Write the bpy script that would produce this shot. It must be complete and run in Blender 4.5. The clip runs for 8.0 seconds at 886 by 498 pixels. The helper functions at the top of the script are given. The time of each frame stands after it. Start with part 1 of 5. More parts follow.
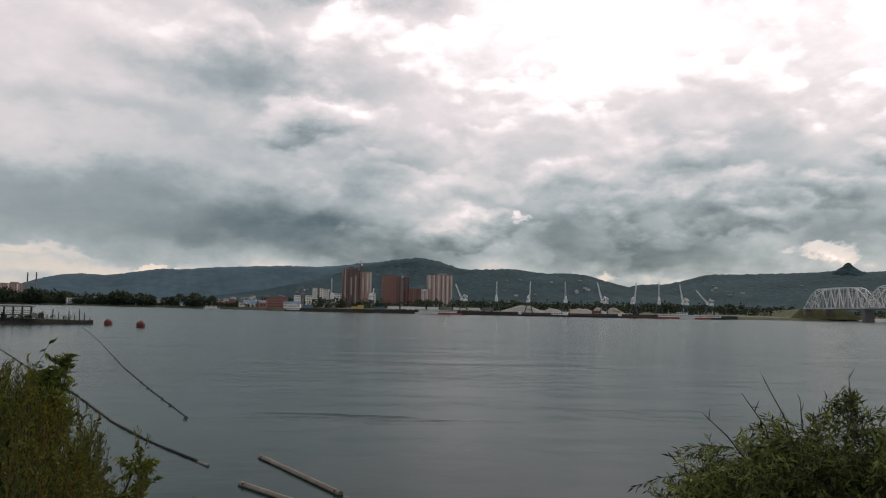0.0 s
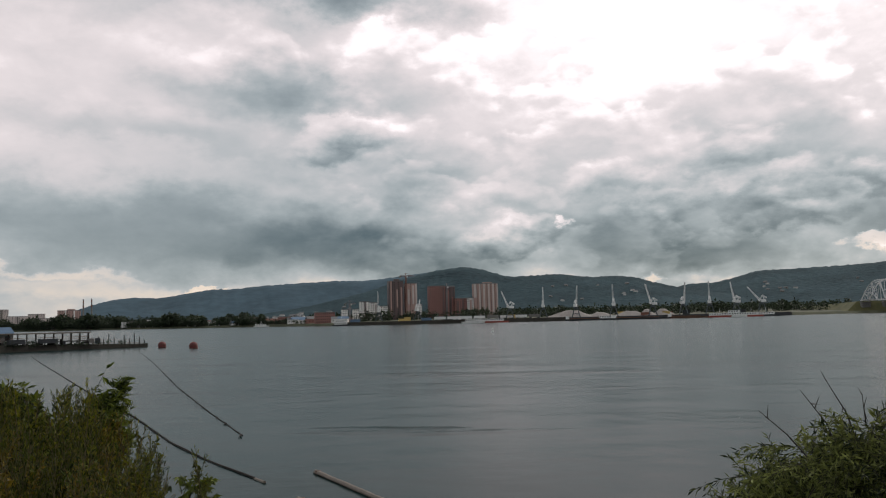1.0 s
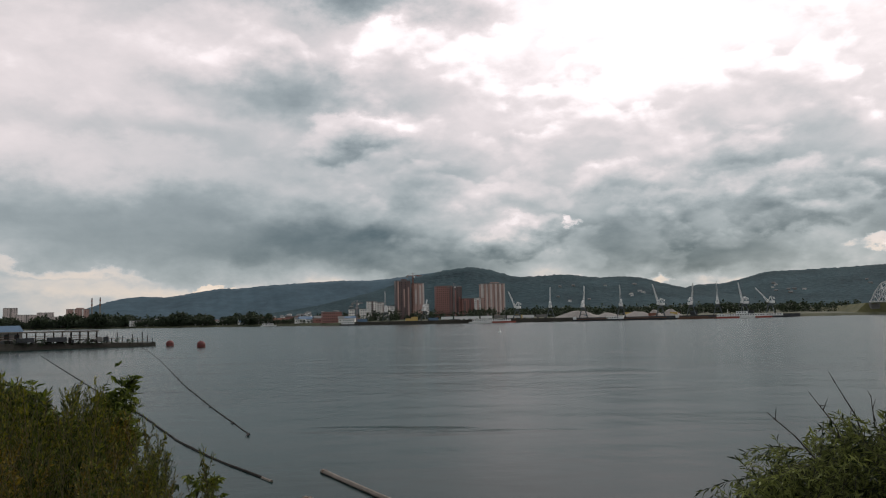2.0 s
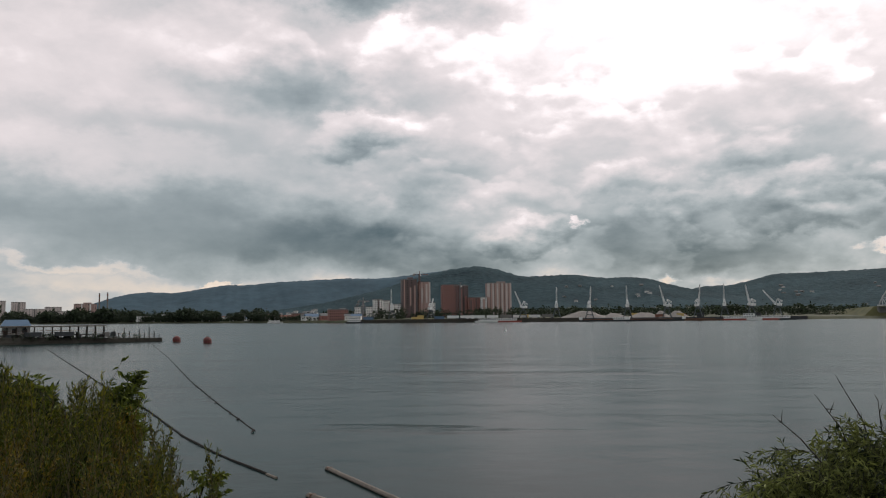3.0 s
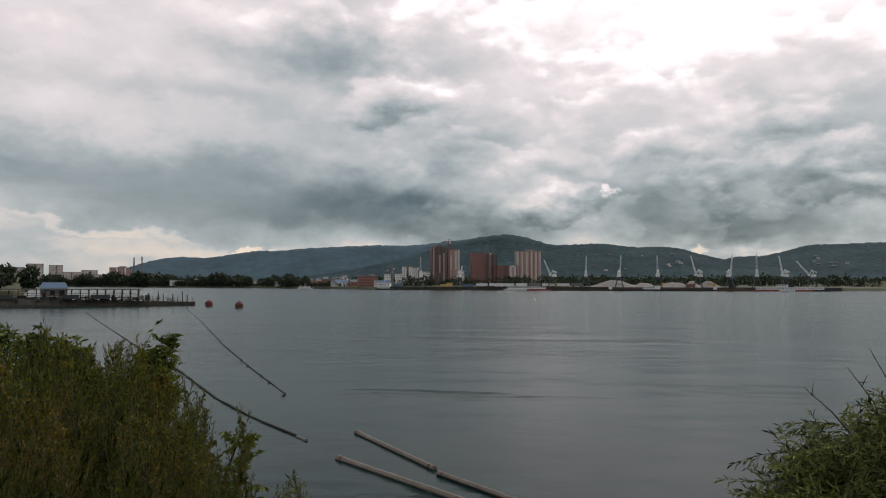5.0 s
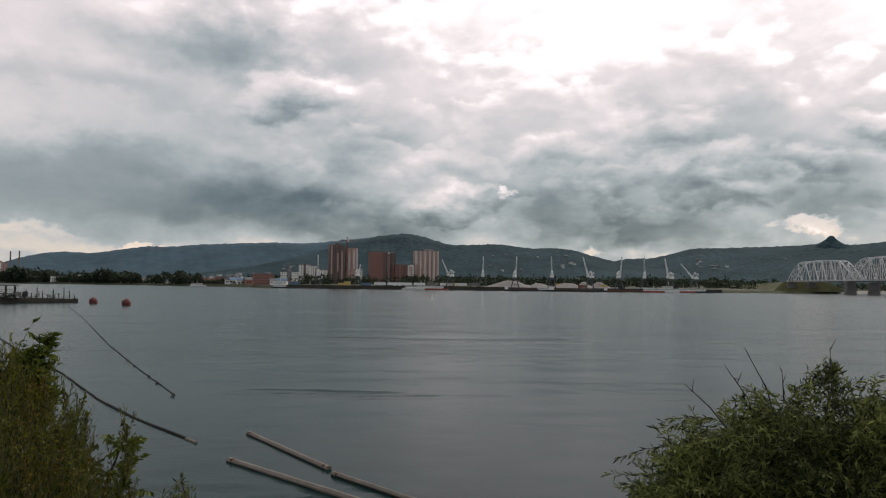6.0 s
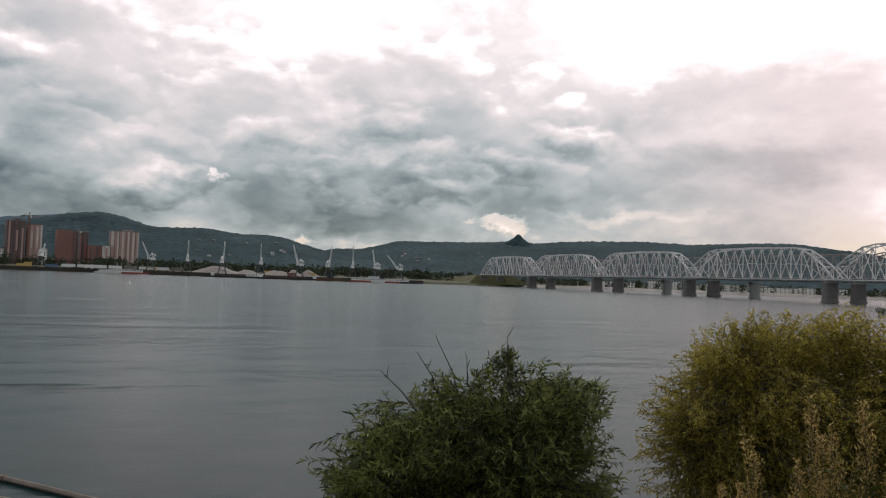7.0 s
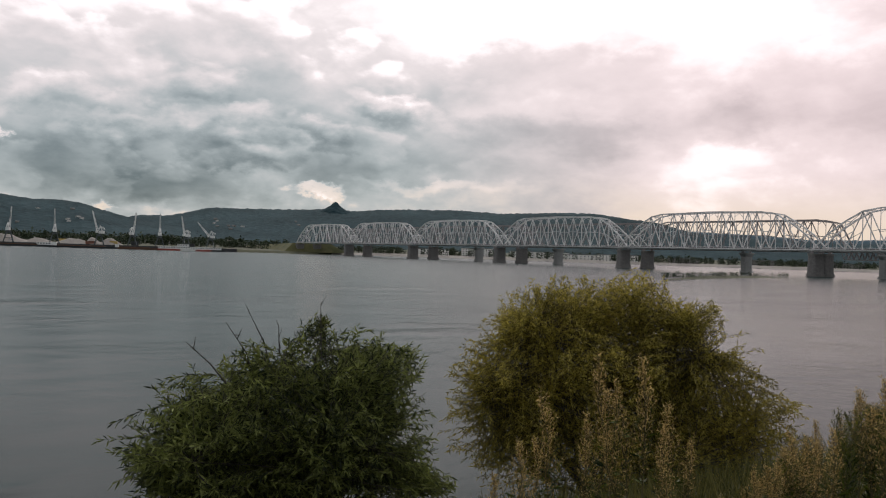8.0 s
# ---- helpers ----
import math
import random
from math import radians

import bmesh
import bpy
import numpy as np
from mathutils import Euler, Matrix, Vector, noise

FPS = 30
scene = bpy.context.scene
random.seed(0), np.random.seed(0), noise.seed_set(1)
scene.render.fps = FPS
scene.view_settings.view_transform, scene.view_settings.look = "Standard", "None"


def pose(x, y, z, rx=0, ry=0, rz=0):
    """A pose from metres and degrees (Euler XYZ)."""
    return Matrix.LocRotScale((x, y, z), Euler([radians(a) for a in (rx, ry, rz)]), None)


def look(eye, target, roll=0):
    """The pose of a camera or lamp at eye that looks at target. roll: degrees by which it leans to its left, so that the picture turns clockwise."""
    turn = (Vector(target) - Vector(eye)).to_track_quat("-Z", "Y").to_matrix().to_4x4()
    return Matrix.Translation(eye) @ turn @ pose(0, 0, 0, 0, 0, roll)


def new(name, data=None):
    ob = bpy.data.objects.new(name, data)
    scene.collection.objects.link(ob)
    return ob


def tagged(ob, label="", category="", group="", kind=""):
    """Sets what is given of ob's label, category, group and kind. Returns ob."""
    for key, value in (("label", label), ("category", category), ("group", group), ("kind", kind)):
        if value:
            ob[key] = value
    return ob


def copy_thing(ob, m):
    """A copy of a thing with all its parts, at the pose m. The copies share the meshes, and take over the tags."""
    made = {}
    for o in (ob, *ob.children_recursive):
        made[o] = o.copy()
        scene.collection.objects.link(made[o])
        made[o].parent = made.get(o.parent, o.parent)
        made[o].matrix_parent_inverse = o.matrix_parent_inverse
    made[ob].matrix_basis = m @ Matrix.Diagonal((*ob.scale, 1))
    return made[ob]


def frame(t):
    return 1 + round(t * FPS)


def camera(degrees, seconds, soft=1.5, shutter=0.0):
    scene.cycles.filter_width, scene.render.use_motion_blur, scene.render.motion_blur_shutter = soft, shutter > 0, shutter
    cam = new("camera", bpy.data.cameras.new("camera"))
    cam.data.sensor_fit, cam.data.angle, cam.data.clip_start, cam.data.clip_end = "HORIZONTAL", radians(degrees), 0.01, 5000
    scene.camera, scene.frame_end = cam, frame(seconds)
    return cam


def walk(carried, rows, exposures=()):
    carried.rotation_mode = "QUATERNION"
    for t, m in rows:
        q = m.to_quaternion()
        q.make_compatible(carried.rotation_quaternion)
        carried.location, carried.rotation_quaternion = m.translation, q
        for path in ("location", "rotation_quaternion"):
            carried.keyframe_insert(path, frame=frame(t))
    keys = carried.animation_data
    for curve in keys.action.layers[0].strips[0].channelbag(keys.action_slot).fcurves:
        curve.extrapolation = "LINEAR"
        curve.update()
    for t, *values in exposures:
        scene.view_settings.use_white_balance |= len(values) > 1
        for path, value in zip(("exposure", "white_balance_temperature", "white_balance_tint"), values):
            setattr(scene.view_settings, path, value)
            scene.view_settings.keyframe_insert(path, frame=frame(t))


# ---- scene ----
# ---------------------------------------------------------------- camera
cam = camera(58.5, 8.0, soft=1.1)
EYE = 5.5
PATH = [(0.0, 0, 0, 94.36, -1.05, -0.04), (0.5, 0, 0, 94.22, 1.38, 1.65), (1.0, 0, 0, 95.04, 1.44, 3.33), (1.5, 0, 0, 95.33, 1.5, 4.3), (1.7, 0, 0, 95.15, 1.45, 4.0), (2.8, 0, 0, 94.98, 0.7, 4.1),
        (3.0, 0, 0, 94.97, 0.59, 4.27), (3.5, 0, 0, 94.28, 0.45, 4.95), (4.0, 0, 0, 94.0, 0.44, 7.35), (4.2, 0, 0, 93.13, 0.5, 7.74),
        (5.3, 0, 0, 92.58, -0.3, 5.7), (5.5, 0, 0, 92.54, -0.32, 5.16), (6.0, 0.01, 0, 92.61, -0.6, -1.0), (6.5, 0.03, 0, 92.69, -2.3, -11.91),
        (7.0, 0.08, 0, 92.24, -2.1, -21.81), (7.5, 0.13, 0, 91.0, -2.65, -28.85), (8.0, 0.13, 0, 90.37, -1.9, -35.0)]
walk(cam, [(t, pose(x, y, EYE, rx, ry, rz)) for t, x, y, rx, ry, rz in PATH])

# ---------------------------------------------------------------- sky and sun
SUN_AZ, SUN_EL = 32.0, 38.0
world = bpy.data.worlds.new("overcast_sky")
scene.world = world
world.use_nodes = True
wn, wl = world.node_tree.nodes, world.node_tree.links
wn.clear()


def wnode(kind, **kw):
    nd = wn.new(kind)
    for key, value in kw.items():
        nd.inputs[key].default_value = value
    return nd


def wmath(op, a, b=None, clamp=False):
    nd = wn.new("ShaderNodeMath")
    nd.operation, nd.use_clamp = op, clamp
    for i, v in enumerate((a, b)):
        if v is None:
            continue
        if isinstance(v, (int, float)):
            nd.inputs[i].default_value = v
        else:
            wl.new(v, nd.inputs[i])
    return nd.outputs[0]


def wmix(fac, a, b):
    nd = wn.new("ShaderNodeMix")
    nd.data_type = "RGBA"
    for sock, v in ((nd.inputs[0], fac), (nd.inputs[6], a), (nd.inputs[7], b)):
        if isinstance(v, (int, float)):
            sock.default_value = v
        elif isinstance(v, tuple):
            sock.default_value = (*v, 1)
        else:
            wl.new(v, sock)
    return nd.outputs[2]


def wramp(v, lo, hi, a=0.0, b=1.0):
    nd = wn.new("ShaderNodeMapRange")
    nd.interpolation_type = "SMOOTHSTEP"
    wl.new(v, nd.inputs[0])
    for i, q in enumerate((lo, hi, a, b)):
        nd.inputs[i + 1].default_value = q
    return nd.outputs[0]


coord = wn.new("ShaderNodeTexCoord").outputs["Generated"]
sep = wn.new("ShaderNodeSeparateXYZ")
wl.new(coord, sep.inputs[0])
DX, DY, DZ = sep.outputs
up = wmath("MAXIMUM", DZ, 0.0)
flat = wmath("ADD", up, 0.34)
comb = wn.new("ShaderNodeCombineXYZ")
wl.new(wmath("DIVIDE", DX, flat), comb.inputs[0])
wl.new(wmath("DIVIDE", DY, flat), comb.inputs[1])
LAYER = comb.outputs[0]
# bearing and height in degrees
DEG = 180.0 / math.pi
dome = wn.new("ShaderNodeCombineXYZ")
wl.new(wmath("MULTIPLY", wmath("ARCTAN2", DX, DY), DEG), dome.inputs[0])
wl.new(wmath("MULTIPLY", wmath("ARCSINE", DZ), DEG), dome.inputs[1])
DOME = dome.outputs[0]


def vmath(op, a, b):
    nd = wn.new("ShaderNodeVectorMath")
    nd.operation = op
    for i, v in enumerate((a, b)):
        if isinstance(v, tuple):
            nd.inputs[i].default_value = v
        else:
            wl.new(v, nd.inputs[i])
    return nd.outputs[0]


def cloud(space, scale, detail, rough, shift=(0, 0, 0), stretch=(1, 1, 1), warp=0.0, out=0):
    mp = wn.new("ShaderNodeMapping")
    mp.inputs["Location"].default_value, mp.inputs["Scale"].default_value = shift, stretch
    wl.new(space, mp.inputs[0])
    nz = wnode("ShaderNodeTexNoise", Scale=scale, Detail=detail, Roughness=rough, Distortion=warp)
    wl.new(mp.outputs[0], nz.inputs["Vector"])
    return nz.outputs[out]


def toward(az, el, width, amount):
    """How far the sky lies inside a soft round part of it, from 0 to amount."""
    a, e = radians(az), radians(el)
    dt = wn.new("ShaderNodeVectorMath")
    dt.operation = "DOT_PRODUCT"
    wl.new(coord, dt.inputs[0])
    dt.inputs[1].default_value = (math.sin(a) * math.cos(e), math.cos(a) * math.cos(e), math.sin(e))
    return wramp(dt.outputs["Value"], math.cos(radians(width)), 1.0, 0.0, amount)


# the dome, stirred at three scales, so that every cloud drawn in it has a torn outline
stir = vmath("MULTIPLY", vmath("SUBTRACT", cloud(DOME, 0.055, 2.0, 0.5, (2, 5, 0), (1, 1.6, 1), 0.0, 1), (0.5, 0.5, 0.5)), (15.0, 6.0, 0.0))
fray = vmath("MULTIPLY", vmath("SUBTRACT", cloud(DOME, 0.22, 6.0, 0.6, (7, 1, 0), (1, 1.7, 1), 0.0, 1), (0.5, 0.5, 0.5)), (8.0, 4.6, 0.0))
TORN = vmath("ADD", vmath("ADD", DOME, stir), fray)


def blot(az, el, wide, high, lean, soft):
    """A torn oval of cloud: 1 in its middle, 0 outside; also its own upright axis, from -1 at the base to 1 at the crown."""
    mp = wn.new("ShaderNodeMapping")
    mp.vector_type = "TEXTURE"
    mp.inputs["Location"].default_value = (az, el, 0)
    mp.inputs["Rotation"].default_value = (0, 0, radians(lean))
    mp.inputs["Scale"].default_value = (wide, high, 1)
    wl.new(TORN, mp.inputs[0])
    ln = wn.new("ShaderNodeVectorMath")
    ln.operation = "LENGTH"
    wl.new(mp.outputs[0], ln.inputs[0])
    return wramp(ln.outputs["Value"], 1.0 + soft, 1.0 - soft), mp.outputs[0]


def heaps(scale, shift, edge, soft):
    """A deck of heaped cloud: how much of it covers, and how its crowns are lit from overhead."""
    here = cloud(DOME, scale, 8.0, 0.47, shift, (1, 1.7, 1), 0.2)
    above = cloud(DOME, scale, 8.0, 0.47, (shift[0] + 0.15, shift[1] + 1.1, 0), (1, 1.7, 1), 0.2)
    cover_of = wramp(here, edge, edge + soft)
    return cover_of, wmath("MULTIPLY", wmath("SUBTRACT", here, above), cover_of)


streak = cloud(LAYER, 3.0, 9.0, 0.52, (3.1, 1.7, 0), (1, 1, 1), 0.25)
grain = cloud(DOME, 0.34, 9.0, 0.6, (0.4, 2.6, 0), (1, 1.9, 1), 0.3)
deck1, lit1 = heaps(0.105, (0.7, 4.1, 0), 0.44, 0.12)
deck2, lit2 = heaps(0.20, (5.2, 0.3, 0), 0.47, 0.09)
heaped = wmath("ADD", toward(20, 8, 22, 0.85), wmath("ADD", toward(-4, 15, 20, 0.55), 0.30), True)
calm_band = wmath("SUBTRACT", 1.0, wmath("MAXIMUM", toward(-22, 6, 15, 0.6), toward(60, 14, 25, 0.1)))
light = wmath("ADD", wmath("MULTIPLY", wmath("SUBTRACT", streak, 0.5), 1.05), wmath("MULTIPLY", wmath("SUBTRACT", grain, 0.5), 0.34))
relief = wmath("ADD", wmath("MULTIPLY", wmath("SUBTRACT", deck1, 0.6), 0.16), wmath("MULTIPLY", lit1, 1.5))
relief = wmath("ADD", relief, wmath("ADD", wmath("MULTIPLY", wmath("SUBTRACT", deck2, 0.5), 0.12), wmath("MULTIPLY", lit2, 1.35)))
light = wmath("MULTIPLY", wmath("ADD", light, wmath("MULTIPLY", relief, heaped)), calm_band)
light = wmath("ADD", wmath("ADD", light, 0.38), wramp(DZ, 0.10, 0.36, 0.0, 0.15))
# the unseen sky behind the eye is dimmed to weaken the fill light
light = wmath("SUBTRACT", light, wramp(DY, 0.35, -0.5, 0.0, 0.10))
# broad bright and dark parts of the deck: bearing, height, half width, half height, lean, softness, how much
for az, el, wide, high, lean, soft, amount in (
        (4, 21, 10, 5.5, -8, 0.95, 0.69), (14, 17, 14, 7, -10, 0.95, 0.34), (44, 18, 22, 7, -6, 0.95, 0.92), (58, 5.5, 10, 3.4, 0, 0.85, 0.69),
        (-11.5, 18.8, 4.5, 1.5, 4, 0.65, 0.39), (-3, 13, 6, 1.8, -6, 0.75, 0.34), (-33, 19, 11, 6, 0, 0.95, 0.44), (-20, 19.5, 6, 2.5, 0, 0.9, 0.26),
        (-28, 10.5, 12, 1, -5, 0.85, 0.18), (6, 9.5, 8, 2, 10, 0.95, 0.16)):
    light = wmath("ADD", light, wmath("MULTIPLY", blot(az, el, wide, high, lean, soft)[0], amount))
for az, el, wide, high, lean, soft, amount in (
        (-22, 6.4, 16, 2.3, -5, 0.8, 0.42), (-8, 4.6, 9, 2.2, -3, 0.8, 0.39), (-9, 22.2, 7, 1.5, -2, 0.7, 0.6), (-15, 16.8, 3.6, 2.1, 14, 0.7, 0.44),
        (-21, 15.6, 3.4, 1.3, 0, 0.8, 0.28), (-27, 12.6, 7, 0.9, -6, 0.85, 0.13), (18, 5.4, 9, 2.6, 4, 0.8, 0.37), (20, 10, 8, 2.8, 6, 0.85, 0.28),
        (30, 7.2, 8, 2.4, 0, 0.85, 0.28), (56, 9.4, 3.4, 1.5, 0, 0.8, 0.5), (44, 8.6, 9, 0.9, -4, 0.8, 0.26), (37, 12.5, 8, 1.1, 5, 0.8, 0.22), (66, 8, 5, 3, 0, 0.9, 0.24), (8, 5, 7, 1.6, 0, 0.8, 0.26), (-9, 12, 5, 1.1, 10, 0.8, 0.21)):
    light = wmath("SUBTRACT", light, wmath("MULTIPLY", blot(az, el, wide, high, lean, soft)[0], amount))
# single heaped clouds, pale at the crown and dark at the base
for az, el, wide, high, lean, amount in (
        (30.5, 10.4, 3.4, 1.3, -14, 0.6), (18.5, 7.6, 2.6, 1.2, 0, 0.46), (22, 6.6, 2.2, 1.1, 0, 0.46), (13.5, 7.2, 3, 1.3, 0, 0.42), (9, 9.4, 3, 1.3, 0, 0.39),
        (-10.5, 13.2, 4.6, 1.7, 8, 0.53), (2, 5.6, 4.4, 1, 4, 0.49), (16, 10.5, 3.2, 1.3, -6, 0.39), (25, 8, 2, 1, 0, 0.39), (-2, 8.4, 5, 1.2, -4, 0.32)):
    mask, axis = blot(az, el, wide, high, lean, 0.3)
    ax = wn.new("ShaderNodeSeparateXYZ")
    wl.new(axis, ax.inputs[0])
    light = wmath("ADD", light, wmath("MULTIPLY", wmath("MULTIPLY", mask, amount), wmath("ADD", ax.outputs[1], 0.15)))
# gaps near the skyline where the bright sky behind shows
for az, el, wide, high, lean, soft, amount in (
        (24.6, 3.75, 2.0, 0.42, -3, 0.4, 0.75), (5.9, 6.3, 0.5, 0.35, 0, 0.5, 0.8), (-26, 3.0, 9, 0.7, -4, 0.7, 0.16), (-18.2, 2.9, 1.0, 0.2, -8, 0.5, 0.6),
        (-29, 4.1, 5, 0.3, -4, 0.6, 0.26), (15.5, 2.9, 4.5, 0.6, 0, 0.7, 0.22), (33, 4.9, 5, 0.4, 2, 0.7, 0.34), (10.5, 3.1, 0.9, 0.3, 0, 0.5, 0.5)):
    light = wmath("ADD", light, wmath("MULTIPLY", blot(az, el, wide, high, lean, soft)[0], amount))
tone = wn.new("ShaderNodeMapRange")
wl.new(light, tone.inputs[0])
tone.inputs[1].default_value, tone.inputs[2].default_value = -0.55, 1.12
shade = tone.outputs[0]
cool = wmix(wramp(shade, 0.35, 0.90), wmix(shade, (0.052, 0.092, 0.114), (0.90, 0.96, 0.975)), wmix(shade, (0.065, 0.080, 0.092), (1.05, 0.95, 0.955)))
warm = wmix(shade, (0.185, 0.115, 0.130), (1.14, 0.94, 0.94))
cloud_col = wmix(toward(74, 11, 44, 1.0), cool, warm)
low = wmath("MULTIPLY", wramp(DZ, 0.02, 0.115, 1.0, 0.0), wramp(light, 0.30, 0.75))
cloud_col = wmix(wmath("MULTIPLY", low, 0.85), cloud_col, (0.98, 0.80, 0.62))
white = wramp(light, 0.92, 1.6)
cloud_col = wmix(white, cloud_col, (1.80, 1.62, 1.64))
sky = wn.new("ShaderNodeTexSky")
sky.sky_type, sky.sun_disc = "NISHITA", False
sky.sun_elevation, sky.sun_rotation = radians(SUN_EL), radians(SUN_AZ)
bg_sky = wnode("ShaderNodeBackground", Strength=0.10)
wl.new(sky.outputs[0], bg_sky.inputs[0])
bg_cloud = wnode("ShaderNodeBackground", Strength=1.0)
wl.new(cloud_col, bg_cloud.inputs[0])
cover = wn.new("ShaderNodeMixShader")
cover.inputs[0].default_value = 0.93
wl.new(bg_sky.outputs[0], cover.inputs[1])
wl.new(bg_cloud.outputs[0], cover.inputs[2])
wo = wn.new("ShaderNodeOutputWorld")
wl.new(cover.outputs[0], wo.inputs[0])

sun = new("sun", bpy.data.lights.new("sun", "SUN"))
sun.data.energy, sun.data.angle, sun.data.color = 1.4, radians(18), (1.0, 0.95, 0.88)
sun_dir = Vector((math.sin(radians(SUN_AZ)) * math.cos(radians(SUN_EL)), math.cos(radians(SUN_AZ)) * math.cos(radians(SUN_EL)), math.sin(radians(SUN_EL))))
sun.matrix_world = look(sun_dir * 50, (0, 0, 0))
scene.view_settings.exposure = -0.18


# ---------------------------------------------------------------- materials
def material(name, base, rough=0.8, metal=0.0, vary=0.25, fine=4.0, coarse=0.4, bump=0.0, island=0.0, piece=0.0, second=None, spec=0.5):
    """A surface with grain and stains at two scales, in metres; island and piece vary the tone from one loose part or object to the next."""
    m = bpy.data.materials.new(name)
    m.use_nodes = True
    n, l = m.node_tree.nodes, m.node_tree.links
    bsdf = n["Principled BSDF"]
    tc = n.new("ShaderNodeTexCoord").outputs["Object"]

    def nz(scale, detail):
        q = n.new("ShaderNodeTexNoise")
        q.inputs["Scale"].default_value, q.inputs["Detail"].default_value = scale, detail
        l.new(tc, q.inputs["Vector"])
        return q.outputs[0]

    a, b = nz(fine, 5.0), nz(coarse, 4.0)
    add = n.new("ShaderNodeMath")
    add.operation = "ADD"
    l.new(a, add.inputs[0])
    l.new(b, add.inputs[1])
    tone = add.outputs[0]
    for amount, node, out in ((island, "ShaderNodeNewGeometry", "Random Per Island"), (piece, "ShaderNodeObjectInfo", "Random")):
        if amount:
            rnd = n.new(node)
            ma = n.new("ShaderNodeMath")
            ma.operation = "MULTIPLY_ADD"
            l.new(rnd.outputs[out], ma.inputs[0])
            ma.inputs[1].default_value = amount
            l.new(tone, ma.inputs[2])
            sb = n.new("ShaderNodeMath")
            sb.operation = "SUBTRACT"
            l.new(ma.outputs[0], sb.inputs[0])
            sb.inputs[1].default_value = amount / 2
            tone = sb.outputs[0]
    rm = n.new("ShaderNodeMapRange")
    l.new(tone, rm.inputs[0])
    rm.inputs[1].default_value, rm.inputs[2].default_value = 0.6, 1.4
    mx = n.new("ShaderNodeMix")
    mx.data_type = "RGBA"
    l.new(rm.outputs[0], mx.inputs[0])
    other = second or tuple(min(0.95, c * (1 + vary)) for c in base)
    mx.inputs[6].default_value = (*[c * (1 - vary) for c in base], 1)
    mx.inputs[7].default_value = (*other, 1)
    l.new(mx.outputs[2], bsdf.inputs["Base Color"])
    bsdf.inputs["Roughness"].default_value, bsdf.inputs["Metallic"].default_value = rough, metal
    bsdf.inputs["Specular IOR Level"].default_value = spec
    if bump:
        bp = n.new("ShaderNodeBump")
        bp.inputs["Distance"].default_value = bump
        bp.inputs["Strength"].default_value = 0.6
        l.new(a, bp.inputs["Height"])
        l.new(bp.outputs[0], bsdf.inputs["Normal"])
    return m


def leaf_material(name, base, second, through_light=0.24):
    m = material(name, base, 0.55, vary=0.45, fine=1.5, coarse=0.6, island=0.9, second=second, spec=0.3)
    n, l = m.node_tree.nodes, m.node_tree.links
    bsdf = n["Principled BSDF"]
    tr = n.new("ShaderNodeBsdfTranslucent")
    l.new(bsdf.inputs["Base Color"].links[0].from_socket, tr.inputs[0])
    ms = n.new("ShaderNodeMixShader")
    ms.inputs[0].default_value = through_light
    l.new(bsdf.outputs[0], ms.inputs[1])
    l.new(tr.outputs[0], ms.inputs[2])
    l.new(ms.outputs[0], n["Material Output"].inputs[0])
    return m


M_GROUND = material("bank_earth_and_grass", (0.06, 0.07, 0.03), 0.95, vary=0.4, fine=1.2, coarse=0.08, bump=0.05, second=(0.11, 0.10, 0.06))
M_FARLAND = material("far_meadow", (0.05, 0.065, 0.03), 0.95, vary=0.4, fine=0.05, coarse=0.008, second=(0.10, 0.10, 0.055))
M_BANK = material("railway_bank_grass", (0.070, 0.085, 0.030), 0.95, vary=0.45, fine=0.12, coarse=0.02, bump=0.6, second=(0.150, 0.140, 0.060))
# dark forest green, with distance haze put into it as extra blue
M_HAZY_FOREST = material("hazy_wooded_hillside", (0.024, 0.052, 0.066), 0.95, vary=0.5, fine=0.05, coarse=0.005, bump=14.0, second=(0.056, 0.094, 0.106), spec=0.05)
# paler and bluer than its woods: the haze of distance is in this colour
M_HAZY_RIDGE = material("hazy_far_ridge", (0.062, 0.100, 0.126), 0.95, vary=0.25, fine=0.02, coarse=0.003, bump=5.0, spec=0.1)
M_CONCRETE = material("weathered_concrete", (0.20, 0.19, 0.175), 0.9, vary=0.3, fine=0.9, coarse=0.12, bump=0.02)
M_PIER = material("old_pier_masonry", (0.19, 0.178, 0.174), 0.9, vary=0.35, fine=0.8, coarse=0.1, bump=0.03, piece=0.3)
M_PIERLIGHT = material("new_pier_concrete", (0.32, 0.315, 0.31), 0.85, vary=0.2, fine=0.7, coarse=0.1, bump=0.02, piece=0.2)
M_TRUSS = material("grey_white_bridge_paint", (0.72, 0.70, 0.70), 0.6, vary=0.25, fine=0.8, coarse=0.1, piece=0.4)
M_TRUSS2 = material("brown_grey_bridge_paint", (0.26, 0.235, 0.235), 0.65, vary=0.3, fine=0.8, coarse=0.1, piece=0.4)
M_DECK = material("dark_timber_deck", (0.07, 0.06, 0.055), 0.9, vary=0.3, fine=1.0, coarse=0.15)
M_BRICK = material("red_brick_facade", (0.33, 0.165, 0.14), 0.9, vary=0.22, fine=0.5, coarse=0.05, piece=0.3)
M_PINK = material("pale_red_facade", (0.47, 0.32, 0.28), 0.9, vary=0.2, fine=0.5, coarse=0.05)
M_PANEL = material("off_white_facade", (0.80, 0.78, 0.75), 0.85, vary=0.12, fine=0.5, coarse=0.06, piece=0.3)
M_STRIP = material("pale_balcony_facing", (0.60, 0.53, 0.50), 0.85, vary=0.2, fine=0.5, coarse=0.06, piece=0.3)
M_DARKFACE = material("dark_brown_facade", (0.16, 0.115, 0.11), 0.85, vary=0.3, fine=0.5, coarse=0.06)
